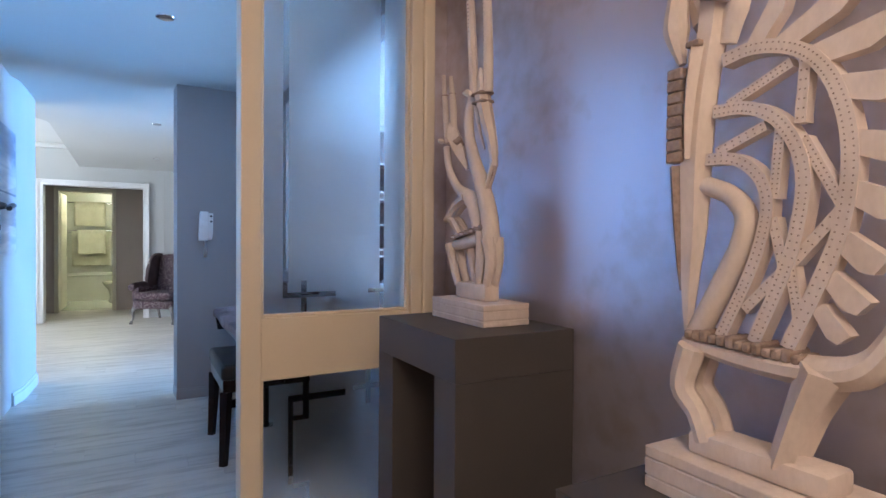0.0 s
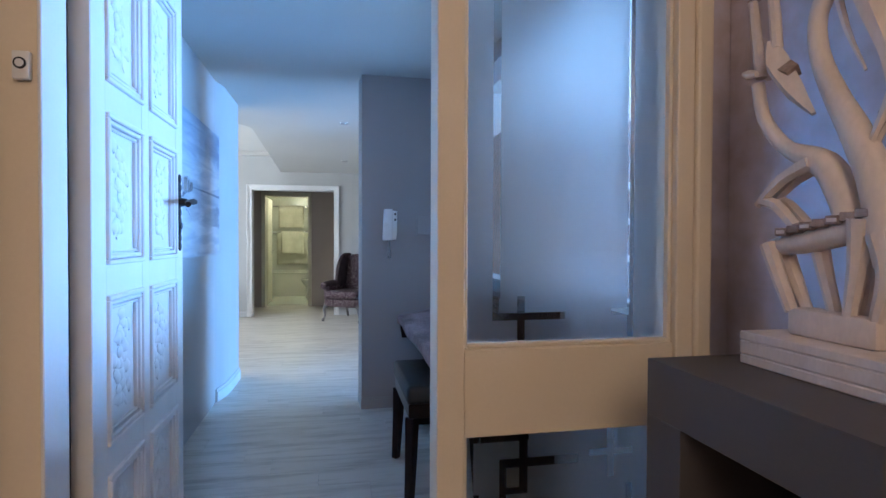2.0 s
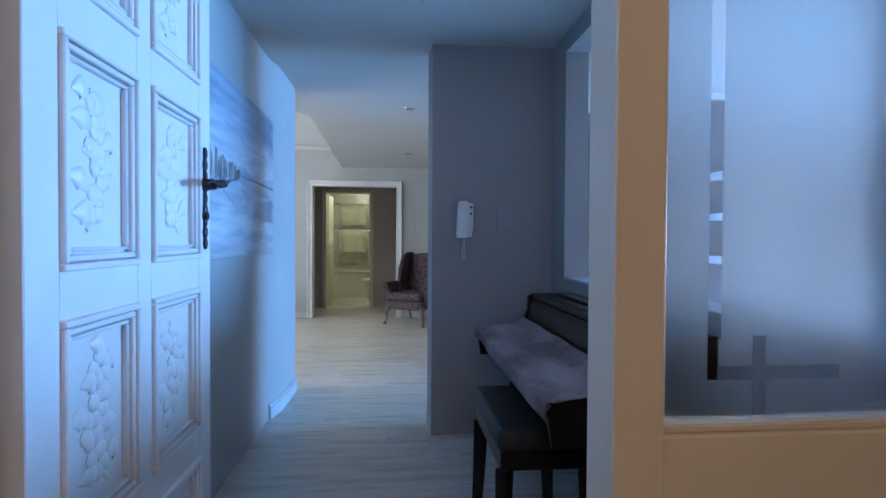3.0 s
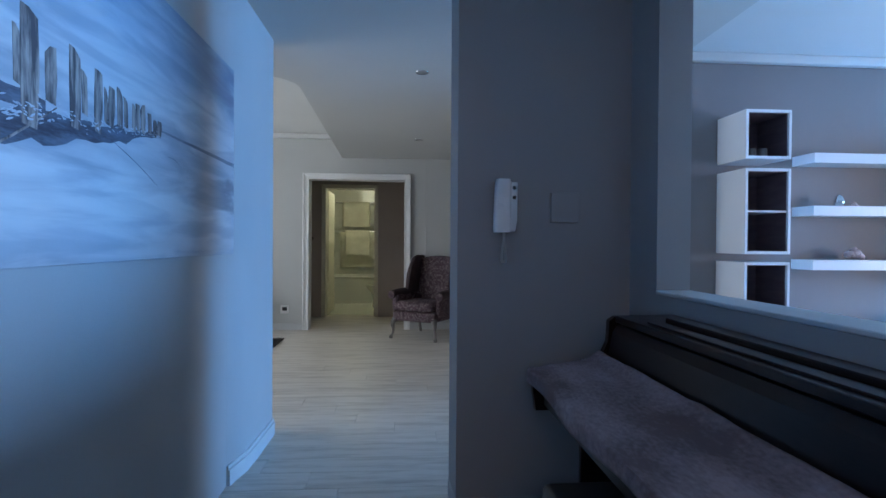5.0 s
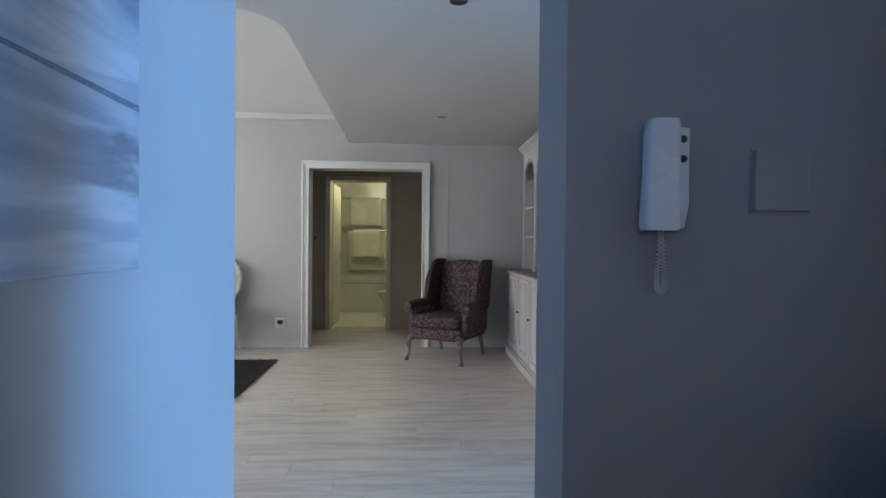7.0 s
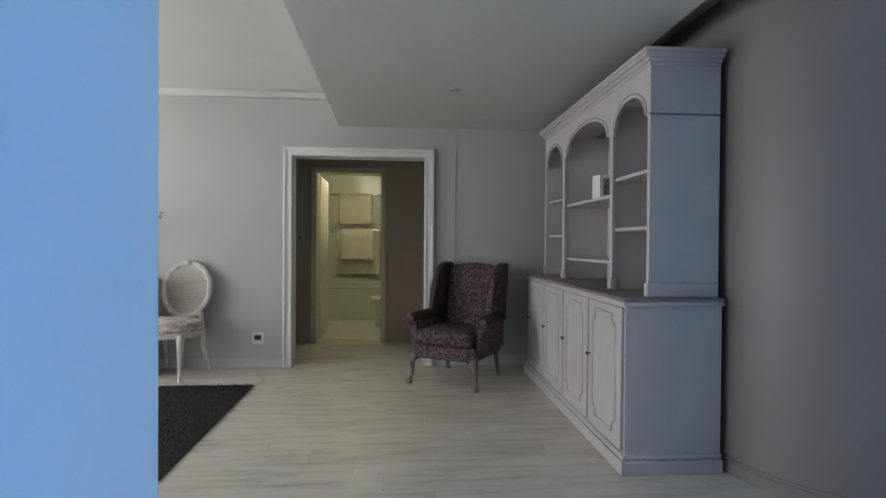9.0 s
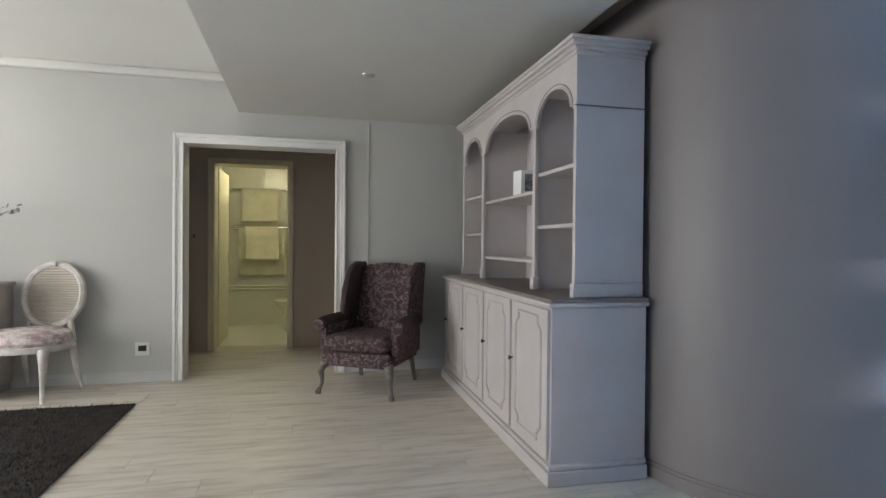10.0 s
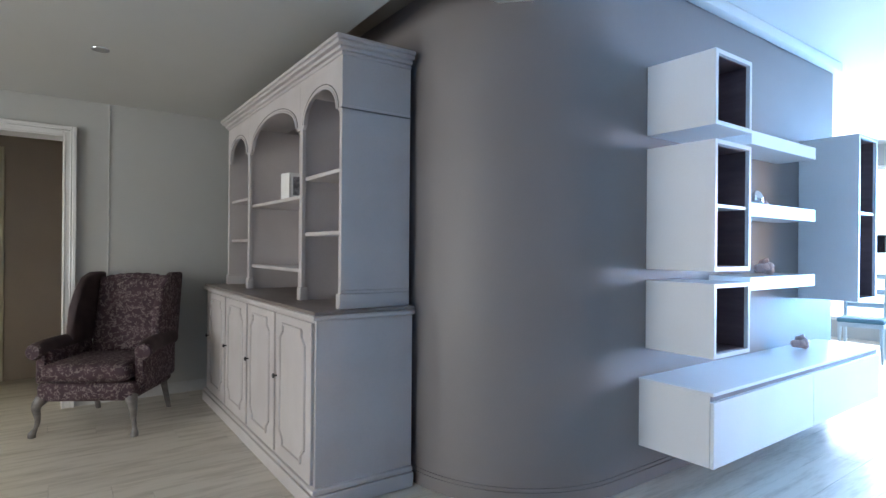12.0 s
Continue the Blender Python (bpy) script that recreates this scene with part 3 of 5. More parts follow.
def carving(name, pale, dark, label):
    """One carved figure: pale wood with dark stained bands and dots."""
    n = len(pale.faces)
    me = bpy.data.meshes.new("stain")
    bmesh.ops.recalc_face_normals(dark, faces=dark.faces)
    dark.to_mesh(me)
    dark.free()
    pale.from_mesh(me)
    bpy.data.meshes.remove(me)
    for i, f in enumerate(pale.faces):
        f.material_index = 1 if i >= n else 0
    ob = single(name, pale, M_CARVE, label, "sculpture", soft=True)
    ob.data.materials.append(M_CARVE_DARK)
    return ob


# tall antelope with a young one on its back
bm, dk = B(), B()
X = 1.107
plinth(bm, 1.022, 1.192, 1.572, 1.892, 1.010, 0.066)
box(bm, X - 0.026, X + 0.030, 1.652, 1.836, 1.076, 1.130, 0.008, 2)


def limb(bm, pts, radii, dx=0.0, seg=10, flat=(1.0, 1.0), n=5):
    tube(bm, [(X + dx, y, z) for y, z in pts], radii, seg, flat, n=n)


# the grown one: hind quarters, arched neck, long face resting on the neck
limb(bm, [(1.660, 1.215), (1.662, 1.275), (1.674, 1.355), (1.714, 1.449), (1.760, 1.536), (1.792, 1.615), (1.798, 1.690), (1.768, 1.745)], [0.016, 0.030, 0.030, 0.026, 0.021, 0.018, 0.017, 0.018], seg=12, flat=(1.0, 0.95))
for dx in (-0.013, 0.017):
    limb(bm, [(1.656, 1.275), (1.644, 1.205), (1.662, 1.125)], [0.024, 0.017, 0.012], dx, 8)
    limb(bm, [(1.690, 1.300), (1.697, 1.217), (1.712, 1.125)], [0.024, 0.017, 0.012], dx, 8)
limb(bm, [(1.720, 1.748), (1.685, 1.654), (1.656, 1.572), (1.645, 1.500)], [0.027, 0.023, 0.017, 0.012], seg=6, flat=(0.9, 1.0))
limb(bm, [(1.757, 1.715), (1.735, 1.640), (1.700, 1.560)], [0.008, 0.006, 0.003], seg=6)
for dx in (-0.014, 0.014):
    limb(bm, [(1.648, 1.510), (1.660, 1.480), (1.684, 1.430)], [0.009, 0.008, 0.006], dx * 0.4, 6)
limb(dk, [(1.646, 1.515), (1.664, 1.478), (1.682, 1.440)], [0.004, 0.0105, 0.004], seg=6)
for dx in (-0.034, 0.034):
    limb(bm, [(1.775, 1.752), (1.752, 1.748), (1.735, 1.742)], [0.006, 0.012, 0.006], dx, 8)
box(dk, X - 0.026, X + 0.026, 1.682, 1.746, 1.708, 1.718, 0.004)
box(dk, X - 0.027, X + 0.027, 1.684, 1.752, 1.736, 1.745, 0.004)
limb(bm, [(1.712, 1.748), (1.720, 1.792), (1.729, 1.828)], [0.020, 0.017, 0.005], seg=6)
limb(bm, [(1.758, 1.745), (1.768, 1.86), (1.782, 2.00), (1.790, 2.14), (1.778, 2.26)], [0.017, 0.0165, 0.015, 0.013, 0.008], -0.004, 8)
limb(bm, [(1.690, 1.742), (1.690, 1.86), (1.697, 2.00), (1.702, 2.12), (1.688, 2.24)], [0.017, 0.0165, 0.015, 0.013, 0.008], 0.004, 8)
for k in range(26):
    box(dk, X - 0.0185, X - 0.0150, 1.763 + 0.0009 * k, 1.769 + 0.0009 * k, 1.80 + 0.013 * k, 1.804 + 0.013 * k)
    box(dk, X - 0.0105, X - 0.0070, 1.686 + 0.0006 * k, 1.692 + 0.0006 * k, 1.80 + 0.013 * k, 1.804 + 0.013 * k)
# the body under the saddle, with its forelegs
limb(bm, [(1.925, 1.232), (1.885, 1.250), (1.80, 1.262), (1.70, 1.285)], [0.006, 0.019, 0.023, 0.024], seg=10)
for dx in (-0.018, 0.018):
    limb(bm, [(1.893, 1.255), (1.864, 1.190), (1.832, 1.122)], [0.017, 0.015, 0.012], dx, 8)
limb(bm, [(1.800, 1.255), (1.782, 1.187), (1.763, 1.122)], [0.017, 0.014, 0.012], 0.012, 8)
for k in range(7):
    y, z = 1.868 - 0.029 * k, 1.272 + 0.0050 * k
    box(dk, X - 0.028, X + 0.028, y - 0.029, y, z, z + 0.016, 0.002)
    if k % 2 == 0 and k < 6:
        box(bm, X - 0.0295, X - 0.026, y - 0.026, y - 0.006, z + 0.004, z + 0.011)
# the young one: haunch, bent forelegs, curved neck, wedge-shaped head
limb(bm, [(1.726, 1.300), (1.745, 1.357), (1.780, 1.408), (1.868, 1.452), (1.928, 1.524), (1.948, 1.604)], [0.024, 0.027, 0.027, 0.016, 0.014, 0.013])
for dx in (-0.016, 0.016):
    limb(bm, [(1.792, 1.412), (1.860, 1.388), (1.925, 1.338)], [0.016, 0.013, 0.009], dx, 6, n=2)
    limb(bm, [(1.915, 1.345), (1.875, 1.335), (1.828, 1.290)], [0.010, 0.013, 0.012], dx, 6, n=2)
limb(bm, [(1.908, 1.682), (1.893, 1.630), (1.850, 1.565), (1.805, 1.508)], [0.014, 0.031, 0.024, 0.006], seg=4, flat=(0.9, 1.0), n=2)
limb(dk, [(1.872, 1.612), (1.852, 1.600)], [0.0215, 0.018], seg=4, n=1)
for dx in (-0.024, 0.024):
    limb(bm, [(1.962, 1.628), (1.945, 1.622), (1.925, 1.618)], [0.006, 0.011, 0.006], dx, 8)
limb(bm, [(1.938, 1.615), (1.956, 1.720), (1.975, 1.868)], [0.012, 0.0115, 0.007], 0, 8)
limb(bm, [(1.897, 1.665), (1.905, 1.750), (1.922, 1.850)], [0.012, 0.0115, 0.007], 0, 8)
for y, z in ((1.962, 1.79), (1.911, 1.785)):
    box(dk, X - 0.0105, X + 0.0105, y - 0.009, y + 0.009, z, z + 0.003)
carving("antelope_carving", bm, dk, "whitewashed carved wooden antelope pair on a grooved base")

# large openwork antelope with a fanned mane
bm, dk = B(), B()
X = 1.105
plinth(bm, 1.022, 1.19, 0.555, 0.982, 0.780, 0.082)
box(bm, X - 0.042, X + 0.042, 0.668, 0.918, 0.862, 0.905, 0.010, 2)
for dx in (-0.028, 0.028):
    limb(bm, [(0.918, 1.065), (0.938, 0.985), (0.905, 0.940), (0.886, 0.890)], [0.027, 0.024, 0.021, 0.020], dx, 8, n=4)
    limb(bm, [(0.690, 1.065), (0.722, 0.985), (0.752, 0.890)], [0.034, 0.024, 0.019], dx, 4, n=3)
limb(bm, [(0.945, 1.072), (0.84, 1.058), (0.72, 1.056), (0.645, 1.070), (0.605, 1.120), (0.590, 1.19)], [0.022, 0.028, 0.034, 0.034, 0.026, 0.010], flat=(0.8, 1.15))
for k in range(13):
    y = 0.935 - 0.0168 * k
    box(dk, X - 0.034, X + 0.034, y - 0.0160, y, 1.079 - 0.0011 * k, 1.096 - 0.0011 * k + 0.003 * (k % 3), 0.004)


def band(pts, width, dots=True, n=8):
    """A flat carved band in the plane of the figure, with two rows of punched dots."""
    tube(bm, [(X, y, z) for y, z in pts], [width * 0.7071, width * 0.7071], 4, (1.0, 1.35), n=n, turn=math.pi / 4)
    line = smooth_line([(X, y, z) for y, z in pts], 14)
    run = 0.0
    for p, q in zip(line, line[1:]):
        d = q - p
        run += d.length
        if dots and run > 0.0085:
            run, u = 0.0, d.normalized()
            s = Vector((0, -u.z, u.y)) * width * 0.24
            for o in (p + s, p - s):
                f = X - width * 0.675
                box(dk, f - 0.0008, f + 0.001, o.y - 0.0013, o.y + 0.0013, o.z - 0.0013, o.z + 0.0013)


band([(0.872, 1.606), (0.813, 1.612), (0.749, 1.594), (0.704, 1.555), (0.676, 1.499), (0.661, 1.431), (0.661, 1.354), (0.674, 1.277), (0.706, 1.190), (0.748, 1.090)], 0.0245)
band([(0.890, 1.514), (0.827, 1.509), (0.775, 1.482), (0.740, 1.430), (0.727, 1.374), (0.732, 1.312), (0.752, 1.228), (0.806, 1.090)], 0.0235)
band([(0.905, 1.426), (0.849, 1.420), (0.806, 1.389), (0.787, 1.343), (0.793, 1.285), (0.816, 1.211), (0.870, 1.090)], 0.022)
limb(bm, [(0.912, 1.378), (0.860, 1.354), (0.831, 1.316), (0.838, 1.263), (0.872, 1.192), (0.925, 1.090)], [0.018, 0.019, 0.020, 0.021, 0.022], flat=(1.0, 1.1))
for a, b in (((0.862, 1.522), (0.750, 1.570)), ((0.884, 1.437), (0.792, 1.472)), ((0.728, 1.575), (0.735, 1.466)), ((0.767, 1.462), (0.776, 1.343)), ((0.730, 1.440), (0.672, 1.330)), ((0.668, 1.325), (0.742, 1.235)), ((0.778, 1.310), (0.756, 1.215)), ((0.826, 1.145), (0.757, 1.222)), ((0.752, 1.256), (0.730, 1.130))):
    band([a, b], 0.018, n=1)
# mane: broad wedges that lengthen towards the crown
for (y0, z0), (y1, z1), w in (((0.815, 1.618), (0.762, 1.700), 0.030), ((0.757, 1.610), (0.655, 1.665), 0.036), ((0.708, 1.572), (0.608, 1.590), 0.040), ((0.678, 1.513), (0.590, 1.497), 0.040), ((0.660, 1.425), (0.583, 1.404), 0.040), ((0.656, 1.347), (0.590, 1.315), 0.040), ((0.664, 1.268), (0.615, 1.228), 0.038), ((0.682, 1.208), (0.638, 1.163), 0.034), ((0.698, 1.158), (0.664, 1.112), 0.028)):
    d = Vector((0, y1 - y0, z1 - z0))
    s = Vector((0, -d.z, d.y)).normalized() * w
    p = Vector((X, y0, z0)) - d * 0.12
    q = [p - s * 0.42, p + s * 0.42, p + d * 0.80 + s * 0.62, p + d * 1.08 + s * 0.34, p + d * 1.05 - s * 0.50]
    lo, hi = [bm.verts.new(v - Vector((0.014, 0, 0))) for v in q], [bm.verts.new(v + Vector((0.014, 0, 0))) for v in q]
    bm.faces.new(lo), bm.faces.new(hi[::-1])
    for i in range(5):
        bm.faces.new((lo[i], hi[i], hi[(i + 1) % 5], lo[(i + 1) % 5]))
# long face, brow blocks, ears and horns
limb(bm, [(0.950, 1.085), (0.946, 1.180), (0.938, 1.300), (0.935, 1.420), (0.925, 1.540), (0.905, 1.660), (0.892, 1.760)], [0.007, 0.018, 0.028, 0.033, 0.031, 0.030, 0.033], seg=6, flat=(1.0, 0.95))
tube(dk, [(X - 0.014, 0.966, 1.420), (X - 0.012, 0.962, 1.290), (X - 0.006, 0.958, 1.170)], [0.020, 0.015, 0.008], 4, n=3)
for k in range(8):
    box(dk, X - 0.036, X - 0.006, 0.944, 0.980, 1.425 + 0.0235 * k, 1.4475 + 0.0235 * k, 0.003)
tube(bm, [(X - 0.030, 0.934, 1.430), (X - 0.034, 0.928, 1.530), (X - 0.030, 0.915, 1.650)], [0.007, 0.012, 0.016], 4, n=4)
box(dk, X - 0.046, X - 0.030, 0.900, 0.930, 1.640, 1.652, 0.002)
tube(bm, [(X - 0.020, 0.955, 1.62), (X - 0.022, 0.968, 1.69), (X - 0.018, 0.965, 1.78)], [0.008, 0.026, 0.018], 8)
tube(bm, [(X + 0.02, 0.925, 1.70), (X + 0.02, 0.955, 1.80), (X + 0.01, 0.95, 1.95), (X, 0.90, 2.08)], [0.030, 0.024, 0.018, 0.010], 8)
tube(bm, [(X - 0.02, 0.885, 1.72), (X - 0.02, 0.86, 1.81), (X - 0.01, 0.85, 1.95), (X, 0.81, 2.06)], [0.030, 0.024, 0.018, 0.010], 8)
tube(bm, [(X, 0.872, 1.64), (X, 0.855, 1.70), (X, 0.825, 1.75)], [0.018, 0.026, 0.012], 8, flat=(1.0, 0.6))
carving("mane_carving", bm, dk, "large whitewashed openwork antelope carving with a fanned mane")

lobby_lamp = thing("ceiling_lamp", "round white lamp on the lobby ceiling", "lamp", pose(0.0, -0.5, HIGH - 0.005))
part("rose", lathe(B(), [(0.10, -0.03), (0.11, -0.025), (0.11, 0.0), (0.05, 0.0)]), M_PLASTIC, lobby_lamp, soft=True)


# ---- hall ----
def downlight(x, y):
    t = thing("downlight", "small round chrome downlight sunk in the ceiling", "downlight", pose(x, y, CEIL), "ceiling downlights")
    part("trim_ring", lathe(B(), [(0.030, -0.004), (0.046, -0.005), (0.049, -0.001), (0.049, 0.0005), (0.030, 0.0005)], seg=28), M_CHROME, t, soft=True)
    part("bulb", lathe(B(), [(0.004, -0.002), (0.022, -0.003), (0.029, 0.0), (0.029, 0.0004)], seg=20), M_BULB, t, "unlit halogen bulb face", True)
    return t


M_BULB = material("halogen_bulb_face", (0.55, 0.56, 0.58), (0.2, 0.2, 0.21), 0.15, 0.6, scale=60)
dl = downlight(0.265, 3.60)
for x, y in ((0.300, 6.61), (0.350, 8.94)):
    copy_thing(dl, pose(x, y, low_ceiling(y)))


def seascape():
    """Oil colours of a misty sea under drifting cloud: bands by height, streaks along the canvas, a darker far corner of sky."""
    m = bpy.data.materials.new("seascape_paint")
    m.use_nodes = True
    n, k = m.node_tree.nodes, m.node_tree.links
    p = n["Principled BSDF"]
    co, mp = n.new("ShaderNodeTexCoord"), n.new("ShaderNodeMapping")
    k.new(co.outputs["Object"], mp.inputs[0])
    mp.inputs["Scale"].default_value, mp.inputs["Rotation"].default_value = (1, 0.9, 4.2), (radians(-7), 0, 0)
    no = n.new("ShaderNodeTexNoise")
    no.inputs["Scale"].default_value, no.inputs["Detail"].default_value, no.inputs["Distortion"].default_value = 2.0, 8, 0.5
    k.new(mp.outputs[0], no.inputs["Vector"])
    sep = n.new("ShaderNodeSeparateXYZ")
    k.new(co.outputs["Object"], sep.inputs[0])

    def math_node(kind, a, b, c=None):
        q = n.new("ShaderNodeMath")
        q.operation = kind
        for i, v in enumerate((a, b, c)):
            if v is None:
                continue
            if isinstance(v, (int, float)):
                q.inputs[i].default_value = v
            else:
                k.new(v, q.inputs[i])
        return q.outputs[0]

    def ranged(v, a, b):
        q = n.new("ShaderNodeMapRange")
        q.interpolation_type = "SMOOTHSTEP"
        q.inputs[1].default_value, q.inputs[2].default_value = a, b
        k.new(v, q.inputs[0])
        return q.outputs[0]

    height = math_node("ADD", math_node("MULTIPLY_ADD", no.outputs[0], 0.36, -0.18), sep.outputs[2])
    ramp = n.new("ShaderNodeValToRGB")
    els = ramp.color_ramp.elements
    els[0].position, els[0].color = 0.0, (0.46, 0.46, 0.48, 1)
    els[1].position, els[1].color = 1.0, (0.20, 0.26, 0.36, 1)
    for pos, col in ((0.10, (0.55, 0.56, 0.58)), (0.22, (0.60, 0.62, 0.64)), (0.29, (0.42, 0.44, 0.48)), (0.34, (0.52, 0.54, 0.57)), (0.42, (0.40, 0.43, 0.48)), (0.46, (0.56, 0.58, 0.61)), (0.58, (0.55, 0.58, 0.62)), (0.70, (0.42, 0.48, 0.56)), (0.80, (0.29, 0.36, 0.46)), (0.88, (0.37, 0.43, 0.51))):
        els.new(pos).color = (*col, 1)
    k.new(height, ramp.inputs[0])
    storm = math_node("MULTIPLY", math_node("MULTIPLY", ranged(sep.outputs[1], 1.05, 1.95), ranged(sep.outputs[2], 0.44, 0.86)), ranged(no.outputs[0], 0.30, 0.62))
    wake = math_node("MULTIPLY", ranged(sep.outputs[1], 1.35, 1.95), math_node("MULTIPLY", ranged(height, 0.22, 0.29), ranged(height, 0.37, 0.31)))
    sm, st = n.new("ShaderNodeMapping"), n.new("ShaderNodeTexNoise")
    k.new(co.outputs["Object"], sm.inputs[0])
    sm.inputs["Scale"].default_value, sm.inputs["Rotation"].default_value = (1, 0.65, 5.5), (radians(-6), 0, 0)
    st.inputs["Scale"].default_value, st.inputs["Detail"].default_value, st.inputs["Distortion"].default_value = 3.0, 9, 0.5
    k.new(sm.outputs[0], st.inputs["Vector"])
    brush = n.new("ShaderNodeMix")
    brush.data_type, brush.blend_type = "RGBA", "MULTIPLY"
    brush.inputs[7].default_value = (0.70, 0.745, 0.81, 1)
    k.new(ranged(st.outputs[0], 0.40, 0.66), brush.inputs[0])
    k.new(ramp.outputs[0], brush.inputs[6])
    out = brush.outputs[2]
    for fac, col, weight in ((storm, (0.10, 0.125, 0.19, 1), 0.85), (wake, (0.12, 0.13, 0.165, 1), 0.7)):
        mix = n.new("ShaderNodeMix")
        mix.data_type = "RGBA"
        mix.inputs[7].default_value = col
        k.new(math_node("MULTIPLY", fac, weight), mix.inputs[0])
        k.new(out, mix.inputs[6])
        out = mix.outputs[2]
    k.new(out, p.inputs["Base Color"])
    p.inputs["Roughness"].default_value = 0.5
    bp, fine = n.new("ShaderNodeBump"), n.new("ShaderNodeTexNoise")
    fine.inputs["Scale"].default_value = 220
    bp.inputs["Strength"].default_value, bp.inputs["Distance"].default_value = 0.15, 0.001
    k.new(fine.outputs[0], bp.inputs["Height"])
    k.new(bp.outputs[0], p.inputs["Normal"])
    return m


M_POST = material("painted_timber_grey", (0.38, 0.325, 0.295), (0.07, 0.062, 0.07), 0.5, scale=16, fine=60, stretch=(1, 3, 0.45), contrast=(0.38, 0.62))
M_FOAM = material("painted_foam_white", (0.56, 0.59, 0.64), (0.36, 0.40, 0.47), 0.5, scale=20)
M_DEEP = material("painted_dark_water", (0.035, 0.036, 0.055), (0.12, 0.14, 0.19), 0.5, scale=12, stretch=(1, 0.5, 3))
M_STREAK = material("painted_blue_streak", (0.10, 0.12, 0.17), (0.24, 0.28, 0.34), 0.5, scale=9, stretch=(1, 0.6, 5))
pic = thing("canvas_picture", "long blue seascape canvas with old timber groyne posts", "picture", pose(-0.699, 3.42, 1.148))
PL_, PH_ = 1.945, 0.895
part("canvas", box(B(), 0.0, 0.034, 0, PL_, 0, PH_, 0.003, 2), seascape(), pic)
FACE = Matrix(((0, 0, 1, 0.0336), (1, 0, 0, 0), (0, 1, 0, 0), (0, 0, 0, 1)))
rng = random.Random(4)


def ragged(y0, y1, top, bottom, rough, steps=26):
    """An uneven painted patch between two lines, each given by its height at both ends."""
    hi = [(y0 + (y1 - y0) * i / steps, top[0] + (top[1] - top[0]) * i / steps + rng.uniform(-rough, rough)) for i in range(steps + 1)]
    lo = [(y0 + (y1 - y0) * i / steps, bottom[0] + (bottom[1] - bottom[0]) * i / steps + rng.uniform(-rough, rough)) for i in range(steps + 1)]
    return lo + hi[::-1]


part("painted_beam", prism(B(), ragged(0.01, 0.52, (0.400, 0.385), (0.345, 0.345), 0.005, 12), 0.0008, FACE), M_DEEP, pic, "dark painted beam between the posts")
part("painted_bank", prism(B(), ragged(0.01, 1.10, (0.285, 0.425), (0.190, 0.400), 0.012), 0.0010, FACE), M_DEEP, pic, "dark painted waterline under the posts")
for y, w, zb, zt in ((0.06, 0.075, 0.31, 0.63), (0.13, 0.030, 0.36, 0.52), (0.20, 0.060, 0.30, 0.585), (0.315, 0.040, 0.36, 0.53), (0.425, 0.022, 0.40, 0.515), (0.466, 0.060, 0.315, 0.567), (0.540, 0.042, 0.385, 0.505), (0.636, 0.048, 0.345, 0.534), (0.678, 0.028, 0.390, 0.492), (0.739, 0.036, 0.355, 0.518), (0.780, 0.018, 0.39, 0.475), (0.805, 0.030, 0.385, 0.492), (0.856, 0.032, 0.395, 0.494), (0.892, 0.024, 0.40, 0.478), (0.938, 0.022, 0.40, 0.470), (0.966, 0.026, 0.405, 0.484), (0.998, 0.032, 0.405, 0.482), (1.046, 0.026, 0.41, 0.474), (1.080, 0.022, 0.41, 0.460), (1.112, 0.028, 0.415, 0.464)):
    a, b = rng.uniform(-0.006, 0.006), rng.uniform(-0.012, 0.012)
    q = [(y - w * 0.45, zb), (y + w * 0.40, zb - 0.006), (y + w * 0.55 + a, (zb + zt) / 2), (y + w * 0.46 + a, zt + b), (y - w * 0.05 + a, zt + abs(b) * 0.7), (y - w * 0.50 + a, zt - b), (y - w * 0.52, (zb + zt) / 2)]
    part("painted_post", prism(B(), q, 0.0016, FACE), M_POST, pic)
bm = B()
for k in range(260):
    f = rng.random()
    y, z = 0.02 + 1.1 * f, 0.305 + 0.108 * f + rng.gauss(0.0, 0.020) * (1.15 - f)
    a = rng.uniform(-0.6, 0.6)
    bmesh.ops.create_icosphere(bm, subdivisions=1, radius=1, matrix=Matrix.Translation((0.0352, y, z)) @ Matrix.Rotation(a, 4, "X") @ Matrix.Diagonal((0.0012, rng.uniform(0.003, 0.017) * (1.15 - f * 0.8), rng.uniform(0.0012, 0.0038) * (1.2 - f * 0.8), 1)))
tagged(part("painted_foam", bm, M_FOAM, pic), kind="stuff")
part("painted_horizon", tube(B(), [(0.0345, 1.09, 0.436), (0.0345, 1.5, 0.434), (0.0345, PL_ - 0.004, 0.430)], [0.003, 0.0065, 0.009], 6, flat=(1, 0.12), n=5), M_STREAK, pic)
for y0, z0, y1, z1 in ((0.818, 0.343, 1.102, 0.245), (1.185, 0.357, 1.276, 0.343)):
    part("painted_mooring_line", tube(B(), [(0.0343, y0, z0), (0.0343, (y0 + y1) / 2, (z0 + z1) / 2 + 0.006), (0.0343, y1, z1)], [0.0010, 0.0018, 0.0006], 6, flat=(1, 0.4), n=5), M_STREAK, pic)
part("painted_rope", tube(B(), [(0.0352, 0.319, 0.231), (0.0352, 0.44, 0.30), (0.0352, 0.559, 0.375)], [0.0030, 0.0028, 0.0020], 6, flat=(1, 0.4), n=4), M_POST, pic, "pale painted rope")

